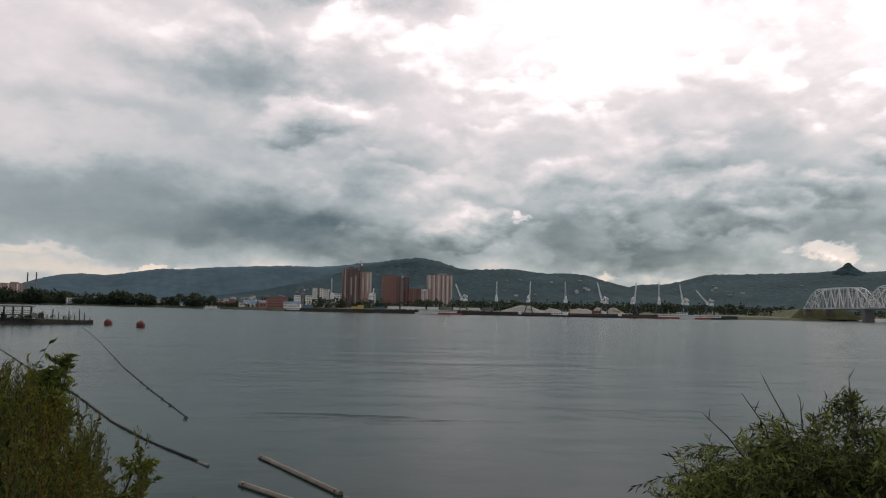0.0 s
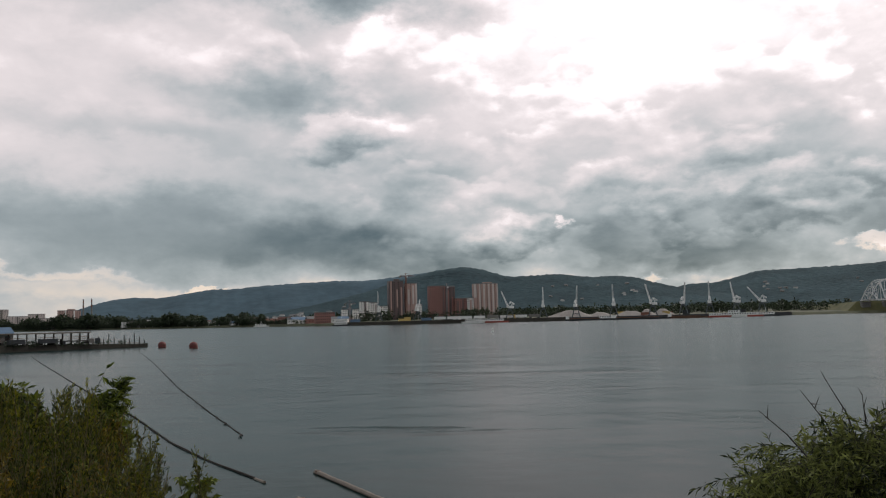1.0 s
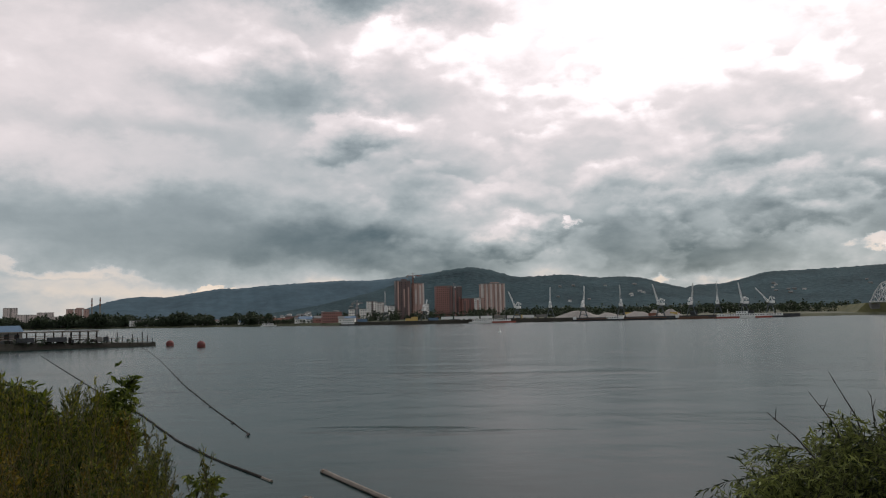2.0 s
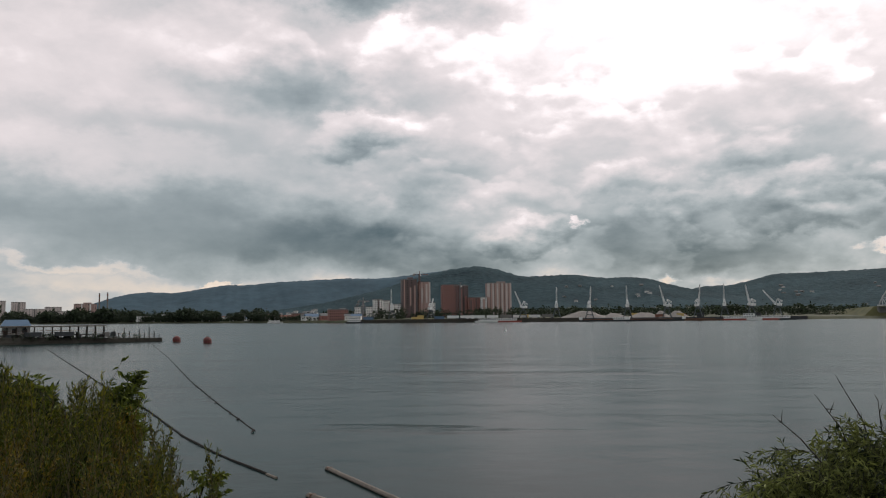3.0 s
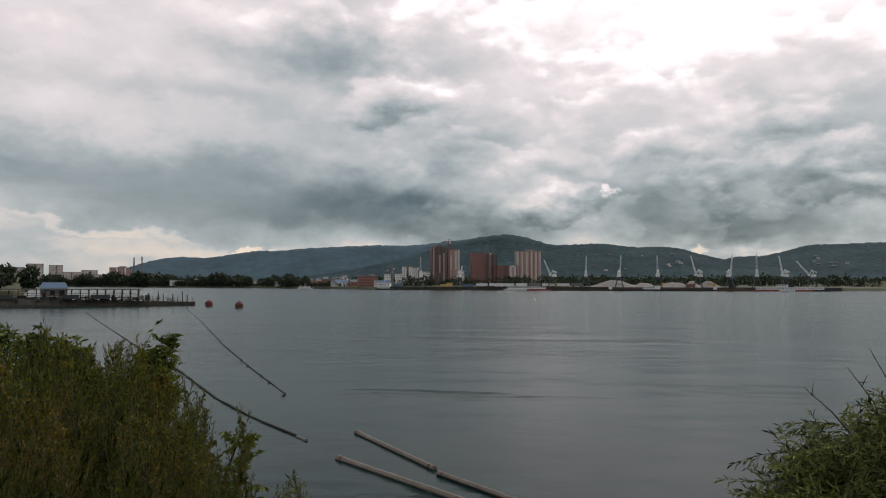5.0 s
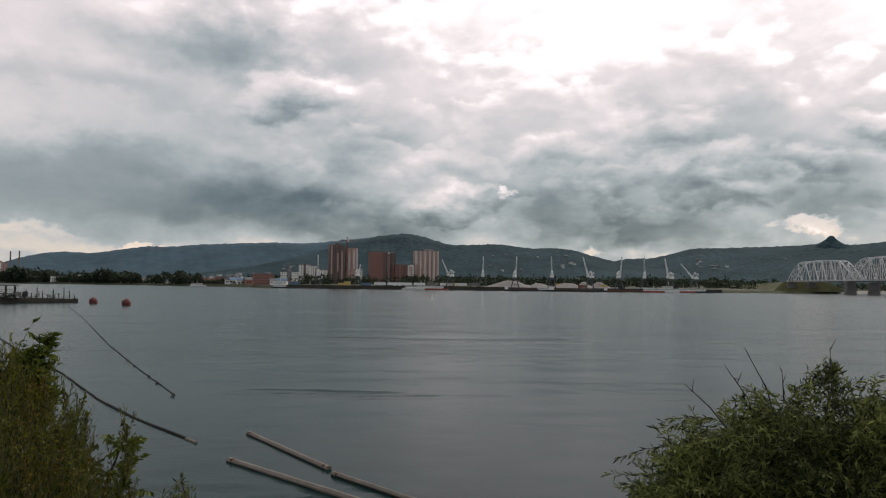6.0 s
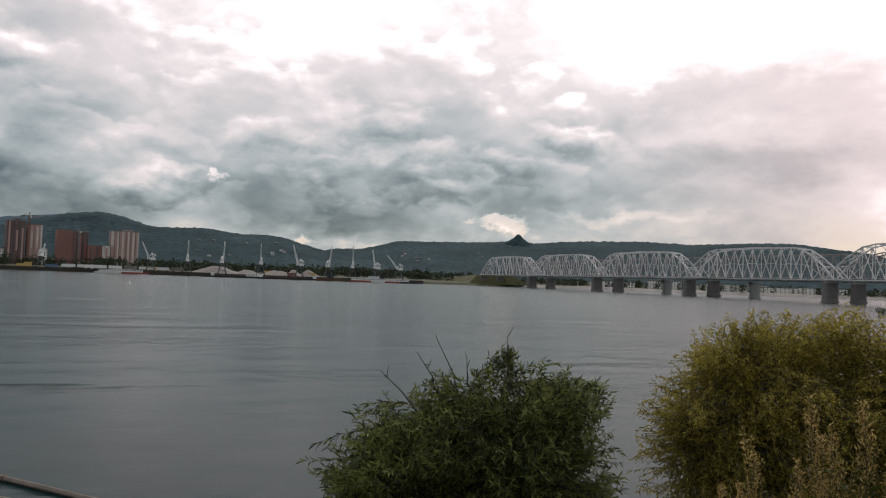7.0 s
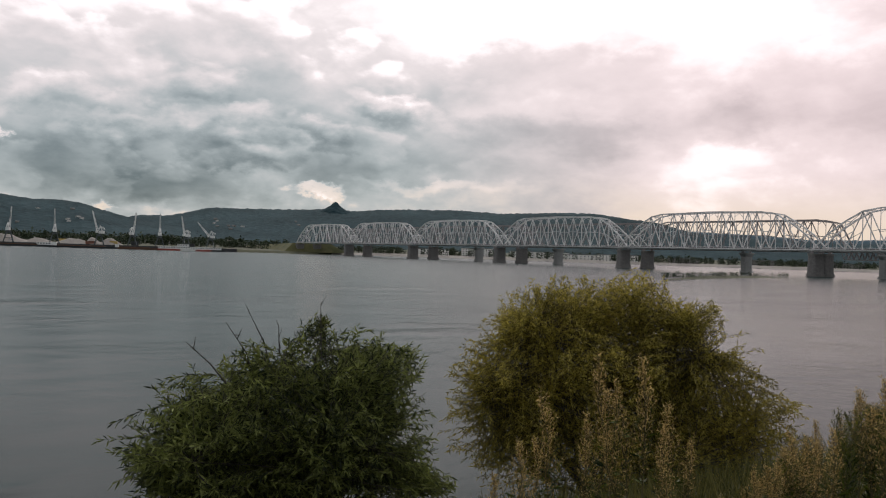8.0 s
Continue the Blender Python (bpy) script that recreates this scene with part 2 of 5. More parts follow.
M_GLASS = material("dark_window_glass", (0.035, 0.042, 0.05), 0.15, vary=0.3, fine=0.3, coarse=0.05, island=0.6)
M_ROOF = material("grey_roofing", (0.16, 0.16, 0.16), 0.85, vary=0.25, fine=0.5, coarse=0.08, piece=0.4)
M_ROOFRED = material("rusty_red_roofing", (0.23, 0.10, 0.07), 0.8, vary=0.25, fine=0.5, coarse=0.08, piece=0.4)
M_BLUE = material("blue_metal_roofing", (0.10, 0.17, 0.26), 0.5, vary=0.2, fine=2.0, coarse=0.3)
M_CRANE = material("white_crane_paint", (0.74, 0.74, 0.73), 0.6, vary=0.2, fine=0.8, coarse=0.1, piece=0.3)
M_CRANEDARK = material("dark_crane_steel", (0.07, 0.085, 0.09), 0.7, vary=0.3, fine=0.8, coarse=0.1)
M_YELLOW = material("yellow_crane_paint", (0.55, 0.40, 0.14), 0.6, vary=0.2, fine=0.8, coarse=0.1)
M_SAND = material("heaped_sand_and_gravel", (0.34, 0.31, 0.285), 0.95, vary=0.22, fine=0.5, coarse=0.06, bump=0.25)
M_HULLDARK = material("dark_hull_paint", (0.035, 0.038, 0.042), 0.6, vary=0.4, fine=0.6, coarse=0.1)
M_HULLRED = material("red_hull_paint", (0.32, 0.07, 0.05), 0.6, vary=0.3, fine=0.6, coarse=0.1)
M_WHITE = material("white_boat_paint", (0.75, 0.75, 0.73), 0.5, vary=0.1, fine=0.8, coarse=0.1)
M_BUOY = material("faded_red_buoy_paint", (0.135, 0.028, 0.026), 0.6, vary=0.3, fine=2.5, coarse=0.6, bump=0.01)
M_RUST = material("rusty_steel", (0.13, 0.07, 0.045), 0.85, vary=0.4, fine=6.0, coarse=0.8, bump=0.005)
M_WOOD = material("sun_bleached_timber", (0.17, 0.145, 0.12), 0.85, vary=0.35, fine=9.0, coarse=1.2, bump=0.012, piece=0.2)
M_WETWOOD = material("wet_dark_timber", (0.020, 0.017, 0.015), 0.85, spec=0.25, vary=0.4, fine=8.0, coarse=1.0, bump=0.01)
M_BARK = material("grey_brown_bark", (0.040, 0.033, 0.027), 0.9, vary=0.35, fine=30.0, coarse=4.0, bump=0.004)
M_MOLE = material("dark_rubble_and_earth", (0.055, 0.050, 0.040), 0.95, vary=0.4, fine=1.2, coarse=0.15, bump=0.08)
L_GRASS = leaf_material("bank_grass_blade", (0.055, 0.068, 0.014), (0.150, 0.135, 0.040), 0.25)
L_BUD = leaf_material("mugwort_green_bud", (0.034, 0.050, 0.003), (0.215, 0.205, 0.014), 0.30)
L_OCHRE = leaf_material("mugwort_ochre_spray", (0.075, 0.054, 0.004), (0.225, 0.160, 0.014), 0.25)
M_STRAW = material("dry_weed_stalk", (0.10, 0.082, 0.034), 0.8, vary=0.3, fine=20.0, coarse=3.0)
L_WILLOW = leaf_material("willow_leaf", (0.018, 0.034, 0.004), (0.270, 0.300, 0.085), 0.34)
L_OLIVE = leaf_material("olive_shrub_leaf", (0.150, 0.130, 0.014), (0.490, 0.405, 0.080), 0.5)
L_MAPLE = leaf_material("maple_leaf", (0.046, 0.078, 0.007), (0.190, 0.230, 0.030), 0.34)
L_WEED = leaf_material("mugwort_leaf", (0.015, 0.030, 0.002), (0.092, 0.118, 0.009), 0.26)
L_SEED = leaf_material("mugwort_seed_head", (0.400, 0.275, 0.085), (0.680, 0.490, 0.190), 0.34)
L_FAR = leaf_material("far_tree_foliage", (0.024, 0.040, 0.022), (0.055, 0.076, 0.038), 0.15)


def water_material():
    m = bpy.data.materials.new("river_water")
    m.use_nodes = True
    n, l = m.node_tree.nodes, m.node_tree.links
    bsdf = n["Principled BSDF"]
    tc = n.new("ShaderNodeTexCoord").outputs["Object"]

    def nz(scale, detail, stretch=(1, 1, 1), turn=0.0):
        mp = n.new("ShaderNodeMapping")
        mp.inputs["Scale"].default_value, mp.inputs["Rotation"].default_value = stretch, (0, 0, turn)
        l.new(tc, mp.inputs[0])
        q = n.new("ShaderNodeTexNoise")
        q.inputs["Scale"].default_value, q.inputs["Detail"].default_value = scale, detail
        l.new(mp.outputs[0], q.inputs["Vector"])
        return q.outputs[0]

    def ma(op, a, b):
        q = n.new("ShaderNodeMath")
        q.operation = op
        for i, v in enumerate((a, b)):
            if isinstance(v, float):
                q.inputs[i].default_value = v
            else:
                l.new(v, q.inputs[i])
        return q.outputs[0]

    def reach(v, lo, hi, a, b):
        q = n.new("ShaderNodeMapRange")
        q.interpolation_type = "SMOOTHSTEP"
        l.new(v, q.inputs[0])
        for i, w in enumerate((lo, hi, a, b)):
            q.inputs[i + 1].default_value = w
        return q.outputs[0]

    # wind patches, and long lines of current towards the far bank
    calm = reach(nz(0.020, 3.0, (1, 2.2, 1), 0.25), 0.44, 0.64, 0.25, 1.25)
    gust = reach(nz(0.045, 4.0, (0.55, 1.6, 1), -0.15), 0.56, 0.68, 0.0, 2.2)
    current = reach(nz(0.010, 5.0, (0.30, 2.4, 1), 0.06), 0.55, 0.66, 0.0, 1.7)
    ripple = ma("MULTIPLY", nz(1.7, 3.0, (1, 1.5, 1), 0.3), 0.05)
    wave = ma("MULTIPLY", nz(0.42, 4.0, (1.15, 1.3, 1), 0.2), 0.19)
    swell = ma("MULTIPLY", nz(0.07, 3.0, (1.2, 1.3, 1), 0.2), 0.45)
    stir = ma("ADD", calm, ma("ADD", gust, current))
    height = ma("ADD", ma("MULTIPLY", ma("ADD", ripple, wave), stir), swell)
    bp = n.new("ShaderNodeBump")
    bp.inputs["Distance"].default_value, bp.inputs["Strength"].default_value = 1.0, 0.5
    l.new(height, bp.inputs["Height"])
    l.new(bp.outputs[0], bsdf.inputs["Normal"])
    silt = n.new("ShaderNodeMix")
    silt.data_type = "RGBA"
    l.new(nz(0.02, 3.0), silt.inputs[0])
    silt.inputs[6].default_value, silt.inputs[7].default_value = (0.003, 0.021, 0.021, 1), (0.008, 0.027, 0.026, 1)
    l.new(silt.outputs[2], bsdf.inputs["Base Color"])
    bsdf.inputs["Roughness"].default_value = 0.19
    bsdf.inputs["IOR"].default_value = 1.333
    bsdf.inputs["Specular IOR Level"].default_value = 0.09
    return m


M_WATER = water_material()


# ---------------------------------------------------------------- builders
class Geo:
    """Vertices and faces of one mesh."""

    def __init__(self):
        self.v, self.f = [], []

    def add(self, verts, faces):
        k = len(self.v)
        self.v += [tuple(q) for q in verts]
        self.f += [tuple(k + i for i in q) for q in faces]

    def box(self, c, s, turn=0.0, top=1.0):
        ca, sa = math.cos(turn), math.sin(turn)
        out = []
        for z, w in ((-0.5, 1.0), (0.5, top)):
            for x, y in ((-0.5, -0.5), (0.5, -0.5), (0.5, 0.5), (-0.5, 0.5)):
                px, py = x * s[0] * w, y * s[1] * w
                out.append((c[0] + px * ca - py * sa, c[1] + px * sa + py * ca, c[2] + z * s[2]))
        self.add(out, [(3, 2, 1, 0), (4, 5, 6, 7), (0, 1, 5, 4), (1, 2, 6, 5), (2, 3, 7, 6), (3, 0, 4, 7)])

    def beam(self, a, b, w, h=None):
        a, b = Vector(a), Vector(b)
        d = (b - a).normalized()
        side = d.cross(Vector((0, 0, 1)))
        side = side.normalized() if side.length > 1e-3 else Vector((1, 0, 0))
        rise = side.cross(d)
        side, rise = side * w / 2, rise * (h or w) / 2
        out = [p + s * side + r * rise for p in (a, b) for s, r in ((-1, -1), (1, -1), (1, 1), (-1, 1))]
        self.add(out, [(0, 1, 2, 3), (7, 6, 5, 4), (0, 4, 5, 1), (1, 5, 6, 2), (2, 6, 7, 3), (3, 7, 4, 0)])

    def tube(self, pts, radii, n=6, cap=True):
        pts = [Vector(p) for p in pts]
        rings = []
        k = len(self.v)
        for i, p in enumerate(pts):
            d = (pts[min(i + 1, len(pts) - 1)] - pts[max(i - 1, 0)]).normalized()
            s = d.cross(Vector((0, 0, 1)) if abs(d.z) < 0.95 else Vector((1, 0, 0))).normalized()
            u = s.cross(d)
            for j in range(n):
                a = 2 * math.pi * j / n
                self.v.append(tuple(p + radii[i] * (math.cos(a) * s + math.sin(a) * u)))
            rings.append(k + i * n)
        for r in rings[:-1]:
            for j in range(n):
                self.f.append((r + j, r + (j + 1) % n, r + n + (j + 1) % n, r + n + j))
        if cap:
            self.f.append(tuple(rings[0] + j for j in reversed(range(n))))
            self.f.append(tuple(rings[-1] + j for j in range(n)))

    def prism(self, outline, z0, z1):
        n = len(outline)
        self.add([(x, y, z0) for x, y in outline] + [(x, y, z1) for x, y in outline],
                 [tuple(reversed(range(n))), tuple(range(n, 2 * n))] + [(i, (i + 1) % n, n + (i + 1) % n, n + i) for i in range(n)])

    def leaf(self, p, d, length, width, nrm, fold=0.25):
        """One pointed leaf, folded along its middle."""
        side = d.cross(nrm)
        side = side.normalized() * width / 2 if side.length > 1e-4 else Vector((width / 2, 0, 0))
        lift = side.cross(d).normalized() * width * fold
        m = p + d * length * 0.42
        self.add([p, m + side + lift, p + d * length - lift * 0.6, m - side + lift], [(0, 1, 2), (0, 2, 3)])

    def mesh(self, name, mat, smooth=False):
        me = bpy.data.meshes.new(name)
        me.from_pydata(self.v, [], self.f)
        me.materials.append(mat)
        if smooth:
            me.polygons.foreach_set("use_smooth", [True] * len(me.polygons))
        me.update()
        return me


def part(name, geo, mat, parent, label="", smooth=False, kind=""):
    ob = new(name, geo.mesh(name, mat, smooth) if isinstance(geo, Geo) else geo)
    ob.parent = parent
    return tagged(ob, label=label, kind=kind)


def thing(name, m, label, category, group=""):
    ob = new(name)
    ob.empty_display_size = 0.5
    ob.matrix_basis = m
    return tagged(ob, label, category, group)


def alone(name, geo, mat, label, category="", group="", kind="", smooth=False, m=None):
    ob = new(name, geo.mesh(name, mat, smooth))
    if m is not None:
        ob.matrix_basis = m
    return tagged(ob, label, category, group, kind)


def at(az, d):
    """The place at a bearing, in degrees clockwise from +y, and a distance from the bank."""
    return d * math.sin(radians(az)), d * math.cos(radians(az))


def glide(knots, v):
    """Smooth reading of a short table of pairs."""
    if v <= knots[0][0]:
        return knots[0][1]
    for (a, p), (b, q) in zip(knots, knots[1:]):
        if v <= b:
            s = (v - a) / (b - a)
            return p + (q - p) * s
    return knots[-1][1]


rng = random.Random(11)


def wobble(x, y, s, seed=0.0):
    return noise.noise(Vector((x * s, y * s, seed)))


# ---------------------------------------------------------------- ground, river, hills
SHORE = [(-34.4, 330), (-33.4, 2300), (-27, 1900), (-20, 1500), (-14, 1150), (-10, 960), (-5, 925), (3, 880), (9, 862), (15, 870), (20, 930), (24, 1010),
         (32, 1150), (45, 1180), (70, 1250), (80, 1300)]


def bank(x, y):
    """Height of the near bank, which falls to the river."""
    edge = 13.0 + 1.2 * wobble(x, 0, 0.08, 3)
    s = (y - 2.6) / (edge - 2.6)
    top = 3.9 + 0.12 * wobble(x, y, 0.5) + max(0.0, -y - 6) * 0.02
    return top if s <= 0 else max(-3.0, top * (1 - s))


geo = Geo()
azs = [-180 + 6 * i for i in range(19)] + [-72 + 2 * i for i in range(16)] + [-40 + 0.5 * i for i in range(240)] + [80 + 5 * i for i in range(20)]
azs = sorted(set(round(a, 2) for a in azs))
near_r = [1.5, 3, 4, 5, 6, 7.5, 9, 10.5, 12, 13, 14, 15, 17, 20, 30, 60, 120]
far_k = [0.86, 0.985, 1.0, 1.004, 1.012, 1.03, 1.08, 1.2, 1.4, 1.7]
geo.v.append((0, 0, bank(0, 0)))
count = len(near_r) + len(far_k) + 1
for a in azs:
    ca, sa = math.cos(radians(a)), math.sin(radians(a))
    for r in near_r:
        geo.v.append((r * sa, r * ca, bank(r * sa, r * ca)))
    shore = glide(SHORE, a) + 9 * wobble(a, 0, 0.9) + 4 * wobble(a, 3, 3.1)
    for k in far_k:
        r = shore * k
        if abs(a) > 84:
            z = bank(r * sa, r * ca) if r * ca < 0 else 4.0
        else:
            z = -3.0 if k < 1 else (0.0 if k == 1.0 else 3.2 + (k - 1.004) * 14 + wobble(r * sa, r * ca, 0.01) * 1.2)
        geo.v.append((r * sa, r * ca, z))
    geo.v.append((4850 * sa, 4850 * ca, 12))
for i in range(len(azs)):
    b0, b1 = 1 + i * count, 1 + ((i + 1) % len(azs)) * count
    geo.f.append((0, b1, b0))
    for j in range(count - 1):
        geo.f.append((b0 + j, b1 + j, b1 + j + 1, b0 + j + 1))
ground = alone("ground", geo, M_GROUND, "grassy earth banks on both sides of a wide river", "ground", kind="structure", smooth=True)
ground.data.materials.append(M_FARLAND)
ground.data.materials.append(M_SAND)
for poly in ground.data.polygons:
    c = poly.center
    if c.length > 70:
        bearing = math.degrees(math.atan2(c.x, c.y))
        # a pale sand-coloured shore strip stands in for bright light on the water
        glare_strip = 27 < bearing < 78 and 0.99 < c.xy.length / glide(SHORE, bearing) < 1.03
        poly.material_index = 2 if glare_strip else 1

geo = Geo()
rings = [12, 30, 60, 120, 240, 480, 900, 1600, 2600]
k0 = 96
for r in rings:
    for j in range(k0):
        an = math.pi * 2 * j / k0
        geo.v.append((r * math.sin(an), r * math.cos(an), 0.0))
for i in range(len(rings) - 1):
    for j in range(k0):
        a, b = i * k0 + j, i * k0 + (j + 1) % k0
        geo.f.append((b, a, a + k0, b + k0))
geo.f.append(tuple(reversed(range(k0))))
alone("water", geo, M_WATER, "broad calm grey-green river with faint ripples", "river", kind="structure")


def ridge(name, knots, dist, depth, mat, label, foot=4.0, rough=0.06, seed=0.0):
    """A long hill whose skyline rises as the pairs (bearing, angle of rise) tell; it falls off before and behind."""
    g = Geo()
    lo, hi = knots[0][0], knots[-1][0]
    n = int((hi - lo) / 0.16)
    prof = [(-1.0, 0.0), (-0.8, 0.10), (-0.6, 0.30), (-0.42, 0.52), (-0.25, 0.73), (-0.1, 0.92), (0.0, 1.0), (0.3, 0.6), (0.7, 0.0)]
    for i in range(n + 1):
        a = lo + (hi - lo) * i / n
        e = sum(glide(knots, a + o) for o in (-0.5, -0.2, 0, 0.2, 0.5)) / 5
        for s, hgt in prof:
            d = dist + depth * s * (1 + 0.1 * wobble(a, s, 0.4, seed))
            x, y = at(a, d)
            top = EYE + dist * math.tan(radians(e))
            z = foot + (top - foot) * hgt
            fade = min(1.0, hgt * 1.5)
            z += (top - foot) * fade * (0.16 * (1 - hgt) * wobble(a * 1.0, s * 3, 0.6, seed) + rough * wobble(a, s * 4, 2.3, seed + 5) * (1 - 0.7 * hgt))
            z += 3.0 * fade * (noise.noise(Vector((a * 6, s * 9, seed))) + 0.6 * noise.noise(Vector((a * 15, s * 20, seed))))
            g.v.append((x, y, z))
    m = len(prof)
    for i in range(n):
        for j in range(m - 1):
            q = i * m + j
            g.f.append((q, q + m, q + m + 1, q + 1))
    return alone(name, g, mat, label, "hill", kind="structure", smooth=True)


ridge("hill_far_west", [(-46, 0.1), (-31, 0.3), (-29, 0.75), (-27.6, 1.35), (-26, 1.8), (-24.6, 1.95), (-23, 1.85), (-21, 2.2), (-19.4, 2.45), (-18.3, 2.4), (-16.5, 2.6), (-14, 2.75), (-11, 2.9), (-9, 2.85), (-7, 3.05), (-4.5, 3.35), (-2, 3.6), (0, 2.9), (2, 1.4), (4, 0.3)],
      4100, 700, M_HAZY_RIDGE, "long wooded ridge beyond the town, tinted blue for haze", seed=1)
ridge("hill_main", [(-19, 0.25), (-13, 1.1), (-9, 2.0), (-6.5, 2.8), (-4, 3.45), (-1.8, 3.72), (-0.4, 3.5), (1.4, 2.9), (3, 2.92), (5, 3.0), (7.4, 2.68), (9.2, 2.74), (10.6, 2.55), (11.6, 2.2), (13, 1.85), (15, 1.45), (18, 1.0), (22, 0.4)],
      3100, 1100, M_HAZY_FOREST, "broad dark wooded hill behind the river port", seed=4)
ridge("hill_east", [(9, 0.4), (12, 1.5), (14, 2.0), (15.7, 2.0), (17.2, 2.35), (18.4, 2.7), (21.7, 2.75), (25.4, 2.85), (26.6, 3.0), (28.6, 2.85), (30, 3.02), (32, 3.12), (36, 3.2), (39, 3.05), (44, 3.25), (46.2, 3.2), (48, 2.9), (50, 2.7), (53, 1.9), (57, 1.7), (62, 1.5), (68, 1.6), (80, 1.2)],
      3600, 1200, M_HAZY_FOREST, "wooded hills behind the railway bridge", seed=9)
ridge("hill_far_east", [(40, 0.5), (48, 2.2), (53, 2.1), (57, 1.95), (60, 1.7), (66, 1.85), (76, 1.6), (95, 0.8)], 4300, 400, M_HAZY_RIDGE, "far wooded ridge, tinted blue for haze", seed=12)
# the rock that stands up on the skyline
geo = Geo()
x0, y0 = at(27.15, 3500)
for lev, (z, r) in enumerate([(110, 120), (165, 82), (187, 42), (203, 19), (214, 10), (218, 4)]):
    for j in range(14):
        an = 2 * math.pi * j / 14
        rr = r * (1 + 0.22 * noise.noise(Vector((math.cos(an) * 2, math.sin(an) * 2, lev * 0.7))))
        geo.v.append((x0 + rr * math.cos(an), y0 + rr * math.sin(an), z))
for lev in range(5):
    for j in range(14):
        q, w = lev * 14 + j, lev * 14 + (j + 1) % 14
        geo.f.append((q, w, w + 14, q + 14))
geo.f.append(tuple(range(70, 84)))
alone("rock_summit", geo, M_HAZY_FOREST, "small pointed rock summit on the wooded skyline", "rock", kind="structure", smooth=True)


# ---------------------------------------------------------------- railway bridges
SPAN = 141.6
BRIDGE_TURN = math.atan2(-0.0305, 0.9995)  # the line runs almost along y


def on_bridge(s, off=0.0):
    """A place s metres along the bridge from the far abutment towards the near bank, off metres downstream."""
    return 435.0 - 0.0305 * s + off * 0.9995, 944.0 - 0.9995 * s - off * 0.0305


DECK_Z = 14.2


def truss_span(label, mat, rise, panels, wide, height_at, group):
    """A through-truss span: y runs along it from 0 to -SPAN, z from the bottom chord."""
    t = thing("bridge_span", Matrix(), label, "bridge", group)
    step = SPAN / panels
    nodes = [(-i * step, height_at(i / panels) * rise) for i in range(panels + 1)]
    for sx in (-wide / 2, wide / 2):
        g = Geo()
        g.beam((sx, 0.3, 0), (sx, -SPAN - 0.3 + 0.6, 0), 0.6, 0.9)
        part("bottom_chord", g, mat, t)
        for (ya, za), (yb, zb) in zip(nodes, nodes[1:]):
            g = Geo()
            g.beam((sx, ya, za), (sx, yb, zb), 0.7, 0.75)
            part("top_chord", g, mat, t)
        for i in range(1, panels):
            y, z = nodes[i]
            g = Geo()
            w = 0.36 if i % 2 else 0.26
            g.beam((sx, y, 0.5), (sx, y, z - 0.4), w, w)
            part("vertical", g, mat, t)
            if i % 2:
                for k in (i - 1, i + 1):
                    if 0 < k < panels:
                        g = Geo()
                        g.beam((sx, nodes[k][0], 0.5), (sx, y, z - 0.3), 0.40, 0.48)
                        part("diagonal", g, mat, t)
            elif z > 12:
                for k in (i - 1, i + 1):
                    g = Geo()
                    mid = ((nodes[k][0] + y) / 2, nodes[k][1] / 2)
                    g.beam((sx, y, z * 0.5), (sx, mid[0], mid[1]), 0.28, 0.3)
                    part("sub_strut", g, mat, t)
    g = Geo()
    for i in range(1, panels):
        y, z = nodes[i]
        if z > 8:
            g.beam((-wide / 2, y, z), (wide / 2, y, z), 0.4, 0.5)
            if i % 2 and i + 2 < panels:
                g.beam((-wide / 2, y, z), (wide / 2, nodes[i + 2][0], nodes[i + 2][1]), 0.25, 0.25)
                g.beam((wide / 2, y, z), (-wide / 2, nodes[i + 2][0], nodes[i + 2][1]), 0.25, 0.25)
            g.beam((-wide / 2, y, z - 3.0), (0, y, z - 0.5), 0.2, 0.2)
            g.beam((wide / 2, y, z - 3.0), (0, y, z - 0.5), 0.2, 0.2)
    part("top_bracing", g, mat, t, kind="stuff")
    g = Geo()
    for i in range(panels + 1):
        g.box((0, -i * step, 0.0), (wide - 0.7, 0.45, 0.9))
    for x in (-2.2, -0.8, 0.8, 2.2):
        g.box((x, -SPAN / 2, 0.55), (0.3, SPAN - 0.4, 0.5))
    part("floor_framing", g, M_TRUSS2, t, kind="stuff")
    g = Geo()
    for i in range(90):
        g.box((0, -(i + 0.5) * SPAN / 90, 0.95), (wide - 2.2, 0.7, 0.25))
    part("track_deck", g, M_DECK, t)
    for x in (-wide / 2 - 0.9, wide / 2 + 0.9):
        g = Geo()
        g.box((x, -SPAN / 2, 0.45), (1.2, SPAN - 0.3, 0.12))
        part("walkway", g, M_DECK, t)
        g = Geo()
        g.box((x + math.copysign(0.66, x), -SPAN / 2, 0.35), (0.1, SPAN - 0.3, 0.55))
        part("edge_board", g, mat, t)
        g = Geo()
        side = math.copysign(0.55, x)
        for z in (1.05, 1.6):
            g.beam((x + side, -0.2, z), (x + side, -SPAN + 0.2, z), 0.09, 0.09)
        for i in range(48):
            y = -(i + 0.5) * SPAN / 48
            g.beam((x + side, y, 0.5), (x + side, y, 1.62), 0.09, 0.09)
        part("handrail", g, mat, t)
    return t


def hump(s):
    return glide([(0, 0.0), (0.0625, 0.40), (0.125, 0.68), (0.1875, 0.90), (0.25, 0.97), (0.5, 1.0), (0.75, 0.97), (0.8125, 0.90), (0.875, 0.68), (0.9375, 0.40), (1, 0.0)], s)


def table_top(s):
    return glide([(0, 0.0), (0.0625, 0.9), (0.1, 1.0), (0.9, 1.0), (0.9375, 0.9), (1, 0.0)], s)


